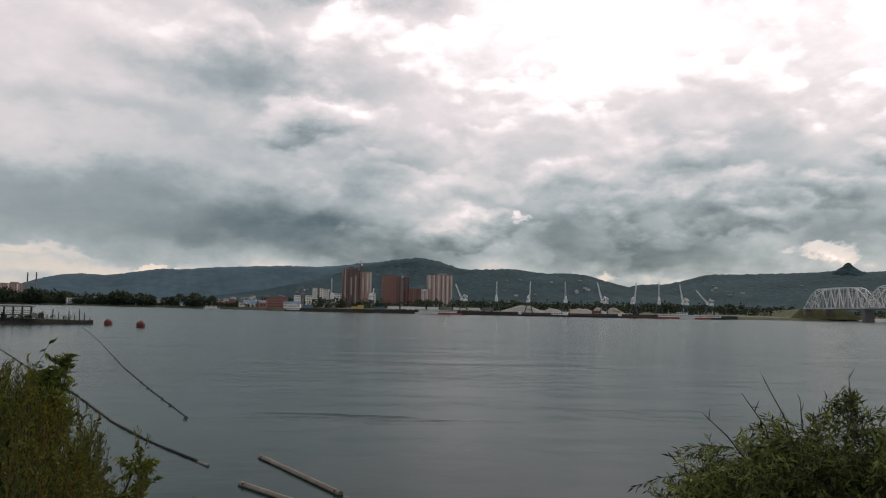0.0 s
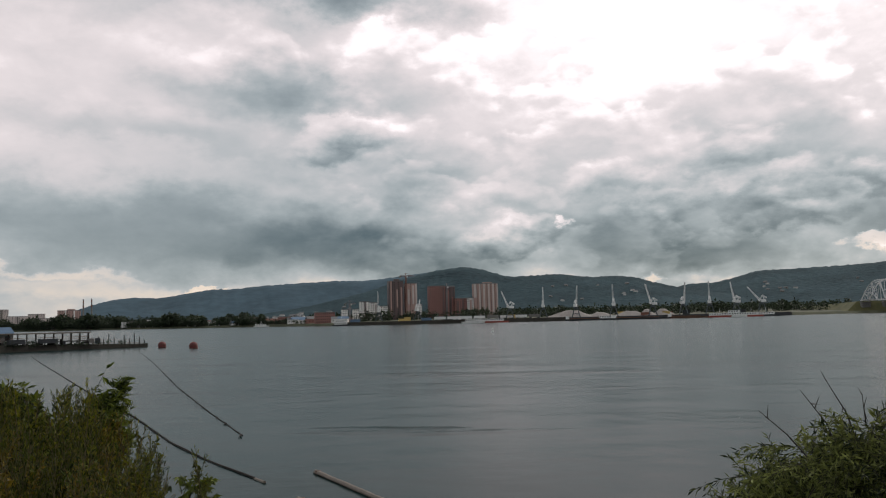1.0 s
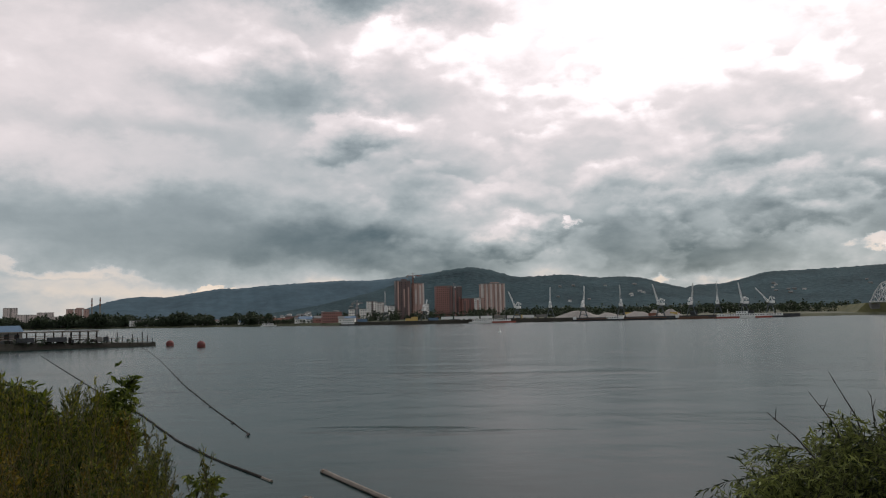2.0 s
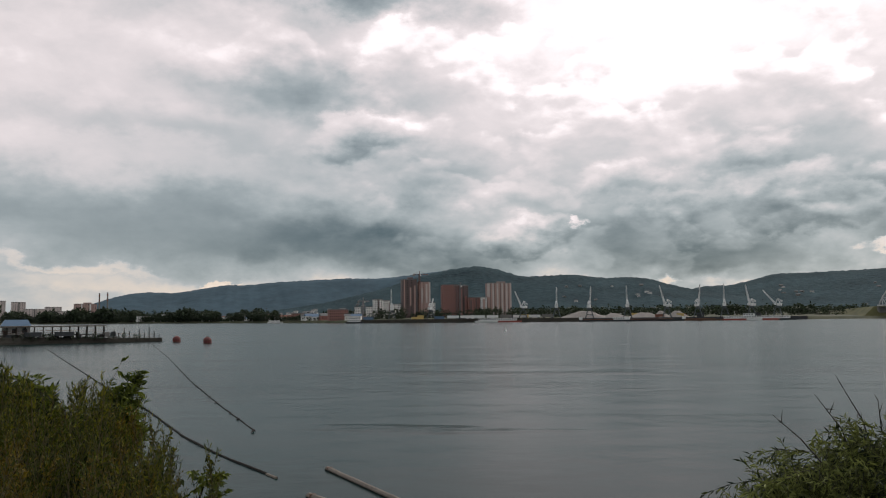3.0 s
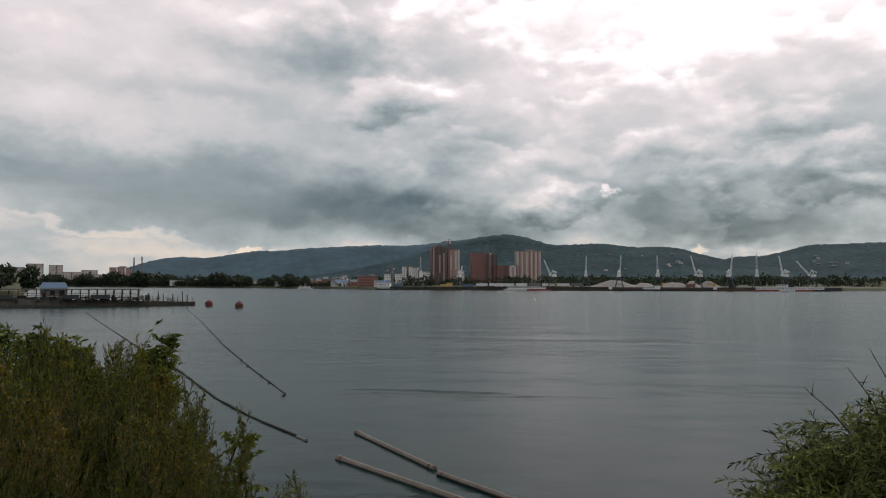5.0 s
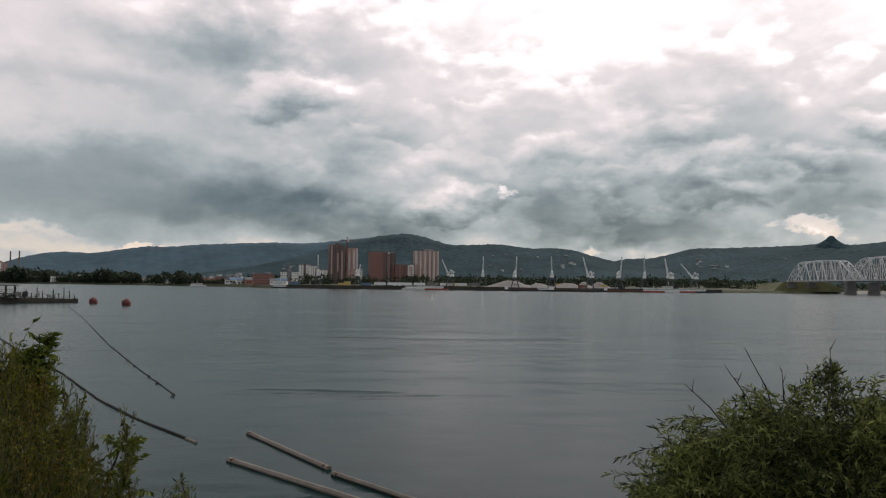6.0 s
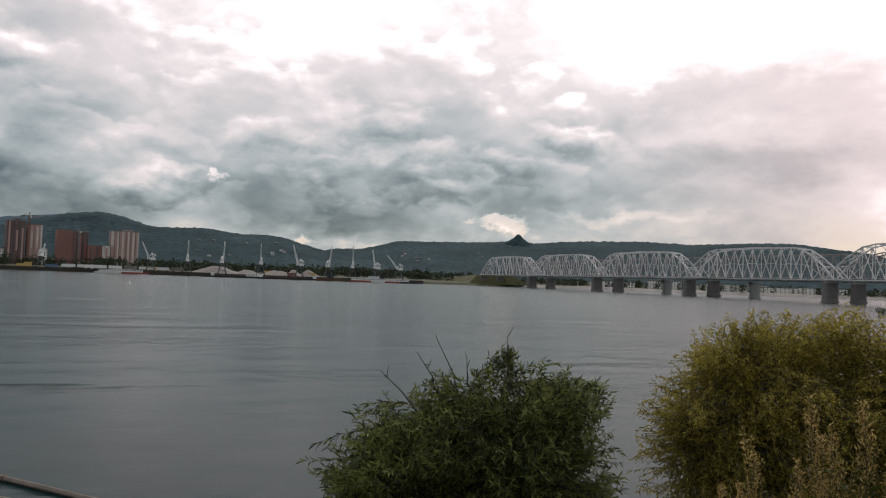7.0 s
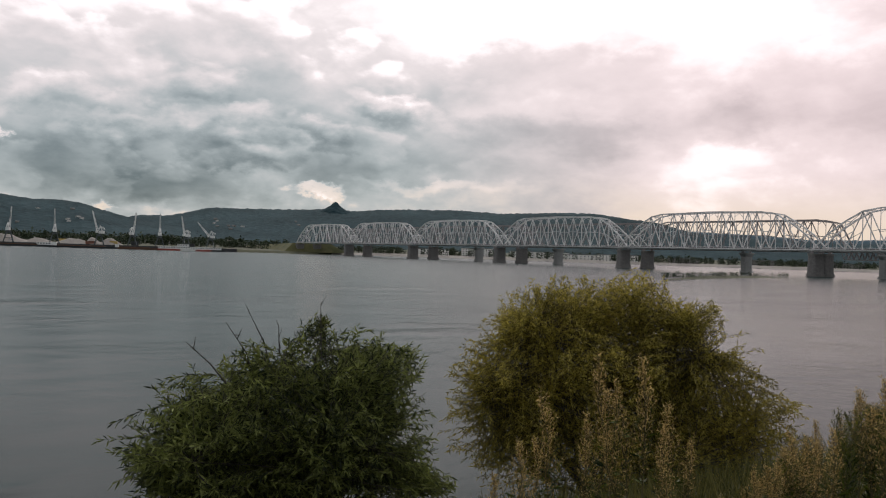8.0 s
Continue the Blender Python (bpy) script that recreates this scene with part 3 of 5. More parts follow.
def pose_on_bridge(s, off, z):
    x, y = on_bridge(s, off)
    return Matrix.Translation((x, y, z)) @ Matrix.Rotation(-BRIDGE_TURN, 4, "Z")


first = truss_span("grey-white riveted steel truss span of the railway bridge", M_TRUSS, 22.8, 16, 9.0, hump, "spans of the railway bridge")
first.matrix_basis = pose_on_bridge(0, 0, DECK_Z)
for i in range(1, 7):
    copy_thing(first, pose_on_bridge(SPAN * i, 0, DECK_Z))
second = truss_span("brown-grey flat-topped steel truss span of the second bridge", M_TRUSS2, 18.5, 16, 9.0, table_top, "spans of the second bridge")
second.matrix_basis = pose_on_bridge(0, 27, DECK_Z)
for i in range(1, 5):
    copy_thing(second, pose_on_bridge(SPAN * i, 27, DECK_Z))


def lattice_span(length):
    """A deck span with a lattice girder hanging below the track."""
    t = thing("lattice_bridge_span", Matrix(), "dark steel deck span with a lattice girder below the track", "bridge", "lattice spans of the second bridge")
    for sx in (-2.6, 2.6):
        g = Geo()
        g.beam((sx, 0, 0), (sx, -length + 0.2, 0), 0.5, 0.7)
        part("upper_chord", g, M_TRUSS2, t)
        g = Geo()
        n = 8
        st = length / n
        g.beam((sx, -st / 2, -4.4), (sx, -length + st / 2, -4.4), 0.4, 0.45)
        part("lower_chord", g, M_TRUSS2, t)
        for i in range(n):
            for a, b in ((-i * st, -(i + 0.5) * st), (-(i + 1) * st, -(i + 0.5) * st)):
                g = Geo()
                g.beam((sx, a, -0.2), (sx, b, -4.3), 0.36, 0.36)
                part("diagonal", g, M_TRUSS2, t)
    g = Geo()
    g.box((0, -length / 2, 0.6), (7.4, length - 0.2, 0.5))
    part("deck", g, M_DECK, t)
    for sx in (-3.5, 3.5):
        g = Geo()
        g.beam((sx, 0, 1.9), (sx, -length + 0.2, 1.9), 0.1, 0.1)
        for i in range(14):
            g.beam((sx, -(i + 0.5) * length / 14, 0.8), (sx, -(i + 0.5) * length / 14, 1.9), 0.1, 0.1)
        part("handrail", g, M_TRUSS2, t)
    return t


lat = lattice_span(SPAN * 0.165)
lat.matrix_basis = pose_on_bridge(SPAN * 5, 27, DECK_Z)
for i in range(1, 12):
    copy_thing(lat, pose_on_bridge(SPAN * (5 + i * 0.165), 27, DECK_Z))


def rounded(lx, ly, n=6):
    """Outline of a pier: long across the bridge, with round noses."""
    out = []
    for s in (1, -1):
        for i in range(n + 1):
            a = math.pi * (i / n - 0.5)
            out.append((s * (lx / 2 - ly / 2 + ly / 2 * math.cos(a)), s * ly / 2 * math.sin(a)))
    return out


def old_pier():
    t = thing("bridge_pier", Matrix(), "dark weathered masonry bridge pier standing in the river", "bridge pier", "old bridge piers")
    g = Geo()
    g.prism(rounded(13.5, 6.2), -3.5, 1.5)
    part("footing", g, M_PIER, t)
    g = Geo()
    top, bot = rounded(11.6, 4.0), rounded(12.4, 5.0)
    n = len(top)
    g.add([(x, y, 1.5) for x, y in bot] + [(x, y, 11.4) for x, y in top], [(i, (i + 1) % n, n + (i + 1) % n, n + i) for i in range(n)] + [tuple(range(n, 2 * n))])
    part("shaft", g, M_PIER, t)
    for z in (4.0, 6.4, 8.8):
        g = Geo()
        k = 1 - (z - 1.5) / 9.9
        g.prism([(x * (1.012), y * (1.03)) for x, y in rounded(11.6 + 0.8 * k, 4.0 + 1.0 * k)], z, z + 0.22)
        part("stone_course", g, M_PIER, t)
    g = Geo()
    g.prism(rounded(12.6, 5.0), 11.4, 12.5)
    part("cap", g, M_CONCRETE, t)
    for x in (-4.5, 4.5):
        g = Geo()
        g.box((x, 0, 13.05), (1.3, 1.8, 1.1))
        part("bearing", g, M_TRUSS2, t)
    return t


def new_pier():
    t = thing("bridge_pier", Matrix(), "pale concrete bridge pier with a flared cap", "bridge pier", "new bridge piers")
    g = Geo()
    g.prism(rounded(11.5, 5.2), -3.5, 0.9)
    part("footing", g, M_PIERLIGHT, t)
    g = Geo()
    g.prism(rounded(9.6, 3.6), 0.9, 10.2)
    part("shaft", g, M_PIERLIGHT, t)
    g = Geo()
    a, b = rounded(9.6, 3.6), rounded(13.4, 4.4)
    n = len(a)
    g.add([(x, y, 10.2) for x, y in a] + [(x, y, 12.0) for x, y in b] + [(x, y, 12.8) for x, y in b],
          [(i, (i + 1) % n, n + (i + 1) % n, n + i) for i in range(n)] + [(n + i, n + (i + 1) % n, 2 * n + (i + 1) % n, 2 * n + i) for i in range(n)] + [tuple(range(2 * n, 3 * n))])
    part("cap", g, M_PIERLIGHT, t)
    for x in (-4.2, 4.2):
        g = Geo()
        g.box((x, 0, 13.2), (1.2, 1.6, 0.8))
        part("bearing", g, M_TRUSS2, t)
    return t


op = old_pier()
op.matrix_basis = pose_on_bridge(0, 0, 0)
for i in range(0, 8):
    if i:
        copy_thing(op, pose_on_bridge(SPAN * i, 0, 0))
    if i < 6:
        copy_thing(op, pose_on_bridge(SPAN * i, 24 if i < 5 else 9.5, 0))
npier = new_pier()
npier.matrix_basis = pose_on_bridge(SPAN * 4.5, 38, 0)
for s, off in ((2.42, 38), (3.22, 38), (5.165, 27), (5.33, 27), (5.495, 27), (5.66, 27), (5.825, 27), (5.99, 27), (6.155, 27), (6.32, 27), (6.485, 27), (6.65, 27), (6.815, 27), (6.98, 27)):
    copy_thing(npier, pose_on_bridge(SPAN * s, off, 0))
# the earth bank that carries the railway on to the town
geo = Geo()
for k in range(13):
    s = -k * 30.0
    top = max(4.0, 13.6 - k * 0.8)
    for off, z in ((-24, 2.0), (-8, top), (46, top), (66, 2.0)):
        x, y = on_bridge(s - (4 if z > 3 else -6 if k == 0 else 0), off)
        geo.v.append((x, y, z))
for k in range(12):
    for j in range(3):
        geo.f.append((k * 4 + j, k * 4 + j + 1, k * 4 + j + 5, k * 4 + j + 4))
geo.f.append((0, 1, 2, 3))
alone("embankment", geo, M_BANK, "grassy railway embankment at the bridge's far end", "embankment", kind="structure")


# ---------------------------------------------------------------- town towers on the far bank
def facing(az, d, z=3.4, turn=0.0):
    x, y = at(az, d)
    return pose(x, y, z, 0, 0, -az + turn)


def tower(az, d, wide, deep, tall, wall, label, strips=(), strip_mat=None, cols=8, turn=8.0, group="", crown=0.0, cat="building", zbase=3.2):
    """An apartment house: y points away from the river; strips are (place across 0..1, width, from, to) of another facing."""
    t = thing("apartment_building", facing(az, d, zbase, turn), label, cat, group)
    g = Geo()
    g.box((0, deep / 2, tall / 2), (wide, deep, tall))
    part("wall", g, wall, t)
    g = Geo()
    g.box((0, deep / 2, tall + 0.5), (wide + 0.5, deep + 0.5, 1.0))
    part("roof", g, M_ROOF, t)
    if crown:
        g = Geo()
        g.box((wide * 0.1, deep / 2, tall + 1 + crown / 2), (wide * 0.35, deep * 0.5, crown))
        part("roof_house", g, wall, t)
    for s, w, z0, z1 in strips:
        g = Geo()
        g.box(((s - 0.5) * wide, -0.5, (z0 + (z1 - z0) / 2) * tall), (w, 1.3, (z1 - z0) * tall))
        part("facade_strip", g, strip_mat or M_PANEL, t)
    floors = max(2, int(tall / 3.0))
    g = Geo()
    for f in range(floors):
        z = (f + 0.55) * tall / floors
        for c in range(cols):
            x = (c + 0.5) / cols * wide - wide / 2
            if any(abs((s - 0.5) * wide - x) < w / 2 + 0.7 for s, w, _, _ in strips):
                continue
            g.box((x, -0.02, z), (min(1.4, wide / cols * 0.42), 0.12, 1.4))
        for c in range(max(2, int(deep / 4.5))):
            y = (c + 0.5) / max(2, int(deep / 4.5)) * deep
            for sx in (-1, 1):
                g.box((sx * (wide / 2 + 0.02), y, z), (0.12, 1.5, 1.5))
    part("glazing", g, M_GLASS, t, kind="stuff")
    g = Geo()
    g.box((0, deep / 2, 0), (wide + 0.24, deep + 0.24, 0.3))
    band = g.mesh("storey_band", wall)
    for f in range(1, floors):
        part("storey_band", band, wall, t).location.z = f * tall / floors
    return t


DT = 1120.0
tower(-6.65, DT, 20, 24, 56.5, M_DARKFACE, "dark brown high-rise apartment block still being built", [(0.12, 2.0, 0, 1), (0.55, 2.2, 0.35, 0.8), (0.85, 2.0, 0.1, 0.85)], M_PINK, 7, crown=2.5)
tower(-5.58, DT + 2, 15, 24, 53.0, M_PINK, "pale red high-rise block with light corner strips", [(0.25, 2.4, 0.45, 0.85), (0.68, 2.4, 0.45, 0.95), (0.97, 2.2, 0, 1.0)], M_STRIP, 6)
tower(-4.98, DT - 14, 6, 12, 23.0, M_PANEL, "narrow white block beside the tall houses", (), None, 3)
tower(-3.70, DT + 4, 22, 24, 48.5, M_BRICK, "red brick high-rise apartment block under construction", [(0.9, 2.0, 0.0, 1.0)], M_DARKFACE, 8)
tower(-2.78, DT + 8, 14, 22, 47.0, M_DARKFACE, "dark unfinished high-rise frame with brick infill", [(0.3, 2.2, 0.0, 0.9), (0.75, 2.2, 0.0, 0.7)], M_BRICK, 5)
tower(-1.95, DT - 4, 18, 22, 30.0, M_BRICK, "lower red brick apartment block", [(0.2, 2.0, 0, 0.9), (0.6, 2.0, 0, 1.0)], M_DARKFACE, 6)
tower(-1.30, DT - 12, 8, 18, 30.0, M_PANEL, "slim pale block beside the brick tower", [(0.5, 2.6, 0, 0.93)], M_PINK, 3)
tower(-0.18, DT, 34, 22, 50.0, M_PINK, "pale red high-rise block with white balcony strips", [(0.05, 3.6, 0.62, 1.0), (0.24, 2.0, 0, 1), (0.42, 2.4, 0, 1), (0.62, 2.0, 0, 1), (0.8, 2.4, 0, 1), (0.97, 1.6, 0, 1)], M_STRIP, 12, crown=1.6)
tower(-8.92, DT + 60, 13, 16, 30.0, M_PANEL, "white panel apartment tower", [(0.5, 1.6, 0, 1)], M_DARKFACE, 4)
tower(-8.30, DT + 40, 9, 14, 28.0, M_PANEL, "white panel apartment tower", [(0.85, 1.2, 0, 0.9)], M_DARKFACE, 3)
tower(-7.82, DT + 20, 6.5, 13, 22.0, M_PANEL, "low white panel apartment tower", (), None, 2)
tower(-7.42, DT + 5, 6.0, 13, 22.0, M_PANEL, "low white panel apartment tower", (), None, 2)
tower(-10.35, DT - 50, 7.5, 12, 17.5, M_PANEL, "small white twin block", (), None, 3)
tower(-9.55, DT - 50, 7.5, 12, 17.5, M_PANEL, "small white twin block", (), None, 3)
tower(-11.75, DT - 40, 26, 16, 14.5, M_BRICK, "squat red brick warehouse", (), None, 9)
tower(-14.6, 1260, 18, 14, 11.0, M_BRICK, "red brick town house", (), None, 6)
tower(-13.1, 1230, 30, 14, 9.0, M_PANEL, "pale long town house", (), None, 10)
tower(-16.6, 1380, 20, 14, 12.0, M_BRICK, "red brick town house", (), None, 6)
tower(-17.6, 1400, 34, 14, 8.5, M_PANEL, "pale long shed among trees", (), None, 9)
tower(-20.8, 1650, 22, 14, 15.0, M_BRICK, "red brick apartment house among trees", (), None, 6)
for az, d, w, h in ((-33.6, 2480, 40, 60), (-32.4, 2500, 34, 57), (-31.5, 2450, 50, 37), (-30.4, 2420, 40, 42), (-34.7, 2500, 40, 50), (-29.5, 2400, 60, 30)):
    tower(az, d, w, 20, h, M_STRIP, "far pale apartment block on the bend of the river", [(0.5, 3.0, 0, 1.0)], M_CONCRETE, 6)
tower(-28.5, 2100, 48, 24, 44, M_PINK, "far brownish apartment block", [(0.3, 3.0, 0, 1), (0.7, 3.0, 0, 1)], M_PANEL, 9, crown=3)
tower(-26.5, 2050, 30, 20, 22, M_PANEL, "far pale office block by the trees", (), None, 7)
for az, d, w, h in ((-22.8, 1750, 58, 15), (-24.4, 1800, 60, 12), (-20.0, 1570, 42, 8), (-18.8, 1500, 34, 8), (-25.6, 1900, 26, 9)):
    tower(az, d, w, 18, h, M_PANEL, "long white industrial hall on the far bank", (), None, 9)


def shed(az, d, wide, deep, tall, wall, roof, label, turn=10.0):
    """A small house with a pitched roof."""
    t = thing("house", facing(az, d, 3.3, turn), label, "house", "houses along the far bank")
    g = Geo()
    g.box((0, deep / 2, tall / 2), (wide, deep, tall))
    part("wall", g, wall, t)
    g = Geo()
    h, o = tall * 0.55, 0.6
    g.add([(-wide / 2 - o, -o, tall), (wide / 2 + o, -o, tall), (wide / 2 + o, deep + o, tall), (-wide / 2 - o, deep + o, tall), (-wide / 2 - o, deep / 2, tall + h), (wide / 2 + o, deep / 2, tall + h)],
          [(0, 1, 5, 4), (2, 3, 4, 5), (1, 2, 5), (3, 0, 4), (3, 2, 1, 0)])
    part("roof", g, roof, t)
    for k in range(max(2, int(wide / 4))):
        g = Geo()
        g.box(((k + 0.5) / max(2, int(wide / 4)) * wide - wide / 2, -0.04, tall * 0.55), (1.4, 0.12, 1.5))
        part("window", g, M_GLASS, t)
    return t


for i in range(58):
    az = rng.uniform(-19.5, -10.2) if i < 40 else rng.uniform(-30, -20)
    d = glide(SHORE, az) + rng.uniform(18, 150)
    wall, roof = rng.choice([(M_PANEL, M_ROOF), (M_PANEL, M_ROOFRED), (M_BRICK, M_ROOF), (M_PANEL, M_BLUE), (M_PINK, M_ROOFRED)])
    kind_of = {M_PANEL: "white", M_BRICK: "red brick", M_PINK: "pale red"}[wall]
    roof_of = {M_ROOF: "grey", M_ROOFRED: "rusty red", M_BLUE: "blue"}[roof]
    shed(az, d, rng.uniform(9, 24), rng.uniform(8, 12), rng.uniform(3.5, 7), wall, roof, f"{kind_of} riverside house with a {roof_of} pitched roof", rng.uniform(-25, 25))

# houses high on the wooded slopes
dep = bpy.context.evaluated_depsgraph_get()
for i in range(72):
    az, d = (rng.gauss(-14.0, 2.2), rng.uniform(2250, 2620)) if i < 50 else (rng.uniform(4, 11), rng.uniform(2400, 2900)) if i < 61 else (rng.uniform(18.5, 25), rng.uniform(2900, 3200))
    x, y = at(az, d)
    hit, loc, *_ = scene.ray_cast(dep, Vector((x, y, 900)), Vector((0, 0, -1)))
    if not hit:
        continue
    t = shed(az, d, rng.uniform(7, 13), 9, rng.uniform(4, 6), rng.choice([M_PANEL, M_CONCRETE]), M_ROOF, "pale house high on the wooded slope", rng.uniform(-30, 30))
    t.matrix_basis = Matrix.Translation((0, 0, loc.z - 3.3 - 1.5)) @ t.matrix_basis


def chimney(az, d, tall):
    t = thing("chimney", facing(az, d), "tall pale striped factory chimney beyond the trees", "chimney", "factory chimneys")
    g = Geo()
    g.tube([(0, 0, 0), (0, 0, tall)], [tall * 0.034, tall * 0.02], 10)
    part("shaft", g, M_CONCRETE, t)
    for k in (0.72, 0.88):
        g = Geo()
        r = tall * (0.034 - 0.014 * k) + 0.15
        g.tube([(0, 0, tall * k), (0, 0, tall * (k + 0.06))], [r, r], 10)
        part("red_band", g, M_ROOFRED, t)


chimney(-27.7, 2200, 74)
chimney(-27.2, 2210, 76)


# ---------------------------------------------------------------- river port
def quay(az0, az1, out, tall, mat, label):
    g = Geo()
    n = int((az1 - az0) / 0.5)
    for i in range(n + 1):
        a = az0 + (az1 - az0) * i / n
        d = glide(SHORE, a) - out
        for dd, z in ((0, -3.5), (0, tall), (1.4, tall), (1.4, tall - 0.25), (60, tall - 0.25), (60, 1.0)):
            x, y = at(a, d + dd)
            g.v.append((x, y, z))
    for i in range(n):
        for j in range(5):
            q = i * 6 + j
            g.f.append((q, q + 6, q + 7, q + 1))
    return alone("quay", g, mat, label, "quay", kind="structure")


quay(-11.0, 5.6, 14, 4.1, M_MOLE, "dark concrete quay wall of the river port")
quay(5.6, 20.4, 18, 3.7, M_HULLDARK, "dark steel sheet-pile quay wall")


def lattice(g, a, b, w0, w1, n, t):
    """A four-chord lattice boom from a to b."""
    a, b = Vector(a), Vector(b)
    d = (b - a).normalized()
    side = d.cross(Vector((0, 0, 1)))
    side = side.normalized() if side.length > 1e-3 else Vector((0, 1, 0))
    rise = side.cross(d)
    ring = []
    for i in range(n + 1):
        p, w = a.lerp(b, i / n), w0 + (w1 - w0) * i / n
        ring.append([p + w / 2 * (s * side + r * rise) for s, r in ((-1, -1), (1, -1), (1, 1), (-1, 1))])
    for k in range(4):
        g.beam(ring[0][k], ring[-1][k], t, t)
        for i in range(n):
            g.beam(ring[i][k], ring[i + 1][(k + 1) % 4], t * 0.6, t * 0.6)


def portal_crane(m, swing, luff, paint, label, jib=24.0):
    """A level-luffing harbour crane on a four-legged portal; swing and luff turn and raise its jib, in degrees."""
    t = thing("harbour_crane", m, label, "crane", "harbour cranes on the quay")
    for x in (-5, 5):
        for y in (-5, 5):
            g = Geo()
            g.beam((x, y, 0.8), (x * 0.45, y * 0.45, 10.5), 0.95, 0.95)
            leg = part("leg", g, M_CRANEDARK, t)
            g = Geo()
            g.box((x, y, 0.5), (1.4, 3.0, 1.0))
            part("bogie", g, M_HULLDARK, leg)
    g = Geo()
    for a, b in (((-5, -5), (5, -5)), ((5, -5), (5, 5)), ((5, 5), (-5, 5)), ((-5, 5), (-5, -5))):
        g.beam((a[0] * 0.8, a[1] * 0.8, 4.6), (b[0] * 0.8, b[1] * 0.8, 4.6), 0.6, 0.7)
    part("portal_frame", g, M_CRANEDARK, t)
    g = Geo()
    g.box((0, 0, 10.8), (6.4, 6.4, 1.1))
    part("portal_deck", g, M_CRANEDARK, t)
    g = Geo()
    g.tube([(0, 0, 11.2), (0, 0, 13.2)], [2.2, 1.9], 12)
    part("slewing_ring", g, M_CRANEDARK, t)
    rot = Matrix.Rotation(radians(swing), 3, "Z")

    def r(*p):
        return rot @ Vector(p)

    g = Geo()
    c = r(-2.4, 0, 15.0)
    g.box(c, (5.6, 3.8, 3.2), radians(swing))
    part("machine_house", g, paint, t)
    g = Geo()
    g.box(r(2.6, 1.3, 15.6), (2.2, 2.0, 2.6), radians(swing))
    cab = part("cab", g, paint, t)
    g = Geo()
    g.box(r(3.72, 1.3, 15.9), (0.1, 1.7, 1.5), radians(swing))
    part("cab_window", g, M_GLASS, cab)
    g = Geo()
    for y in (-1.4, 1.4):
        g.beam(r(-3.2, y, 16.5), r(-0.8, y * 0.6, 22.5), 0.36, 0.36)
        g.beam(r(1.8, y, 16.5), r(-0.8, y * 0.6, 22.5), 0.4, 0.4)
    g.beam(r(-0.8, -1.0, 22.4), r(-0.8, 1.0, 22.4), 0.4, 0.4)
    part("tower_frame", g, paint, t)
    foot = (2.2, 0, 16.0)
    tip = (2.2 + jib * math.cos(radians(luff)), 0, 16.0 + jib * math.sin(radians(luff)))
    g = Geo()
    lattice(g, r(*foot), r(*tip), 1.7, 0.7, 10, 0.26)
    part("jib", g, paint, t)
    g = Geo()
    lattice(g, r(-0.8, 0, 22.2), r(-4.8, 0, 20.0), 1.0, 0.8, 4, 0.22)
    g.box(r(-5.0, 0, 19.3), (1.8, 1.8, 1.8), radians(swing))
    part("counterweight_arm", g, paint, t)
    g = Geo()
    g.beam(r(-0.8, 0, 22.4), r(tip[0] * 0.72, 0, 16 + (tip[2] - 16) * 0.76), 0.3, 0.3)
    g.beam(r(*tip), r(tip[0] + 0.2, 0, tip[2] - 12), 0.1, 0.1)
    part("stay", g, M_CRANEDARK, t)
    g = Geo()
    hk = r(tip[0] + 0.2, 0, tip[2] - 12.6)
    g.box(hk, (0.9, 0.9, 1.4))
    part("hook_block", g, M_CRANEDARK, t)
    return t


for az, sw, lu, jib in ((3.88, 86, 78, 25), (6.2, 74, 77, 25.5), (8.83, 96, 79, 25), (11.5, 158, 74, 25), (13.55, 62, 79, 25), (15.28, 92, 80, 26), (16.98, 150, 79, 24), (18.6, 168, 50, 23), (1.5, 165, 66, 22), (-7.95, 100, 84, 27), (-5.15, 60, 70, 14)):
    d = glide(SHORE, az) - 4
    paint = M_CRANE
    lab = "white harbour crane with its jib lowered over the quay" if lu < 70 else "white harbour crane with its jib raised steeply"
    portal_crane(facing(az, d, 3.85 if az < 5.6 else 3.45, 0) @ Matrix.Scale(0.84, 4), sw, lu, paint, lab, jib)


def site_crane(az, d, z, mast, jib, turn, mat, label):
    t = thing("tower_crane", facing(az, d, z, turn), label, "tower crane", "tower cranes on the building site")
    g = Geo()
    lattice(g, (0, 0, 0), (0, 0.01, mast), 1.7, 1.7, 16, 0.28)
    part("mast", g, mat, t)
    g = Geo()
    lattice(g, (1, 0, mast + 0.5), (jib, 0, mast + 0.5), 1.3, 0.8, 12, 0.24)
    part("jib", g, mat, t)
    g = Geo()
    lattice(g, (-1, 0, mast + 0.5), (-9, 0, mast + 0.5), 1.2, 1.2, 4, 0.24)
    part("counter_jib", g, mat, t)
    g = Geo()
    g.box((-8.5, 0, mast - 0.8), (2.4, 1.5, 2.2))
    part("counterweight", g, M_CONCRETE, t)
    g = Geo()
    g.beam((0, 0, mast), (0, 0, mast + 5), 0.7, 0.7)
    g.beam((0, 0, mast + 5), (jib * 0.7, 0, mast + 1), 0.12, 0.12)
    g.beam((0, 0, mast + 5), (-8.5, 0, mast + 1), 0.12, 0.12)
    part("apex", g, mat, t)
    g = Geo()
    g.box((1.2, -1.2, mast - 0.8), (1.5, 1.5, 2.0))
    part("cab", g, M_PANEL, t)


site_crane(-5.95, DT - 8, 3.2, 63, 13, 20, M_ROOFRED, "rusty red tower crane over the unfinished blocks")
site_crane(-3.0, DT - 8, 3.2, 47, 11, 15, M_TRUSS2, "grey tower crane over the unfinished brick block")
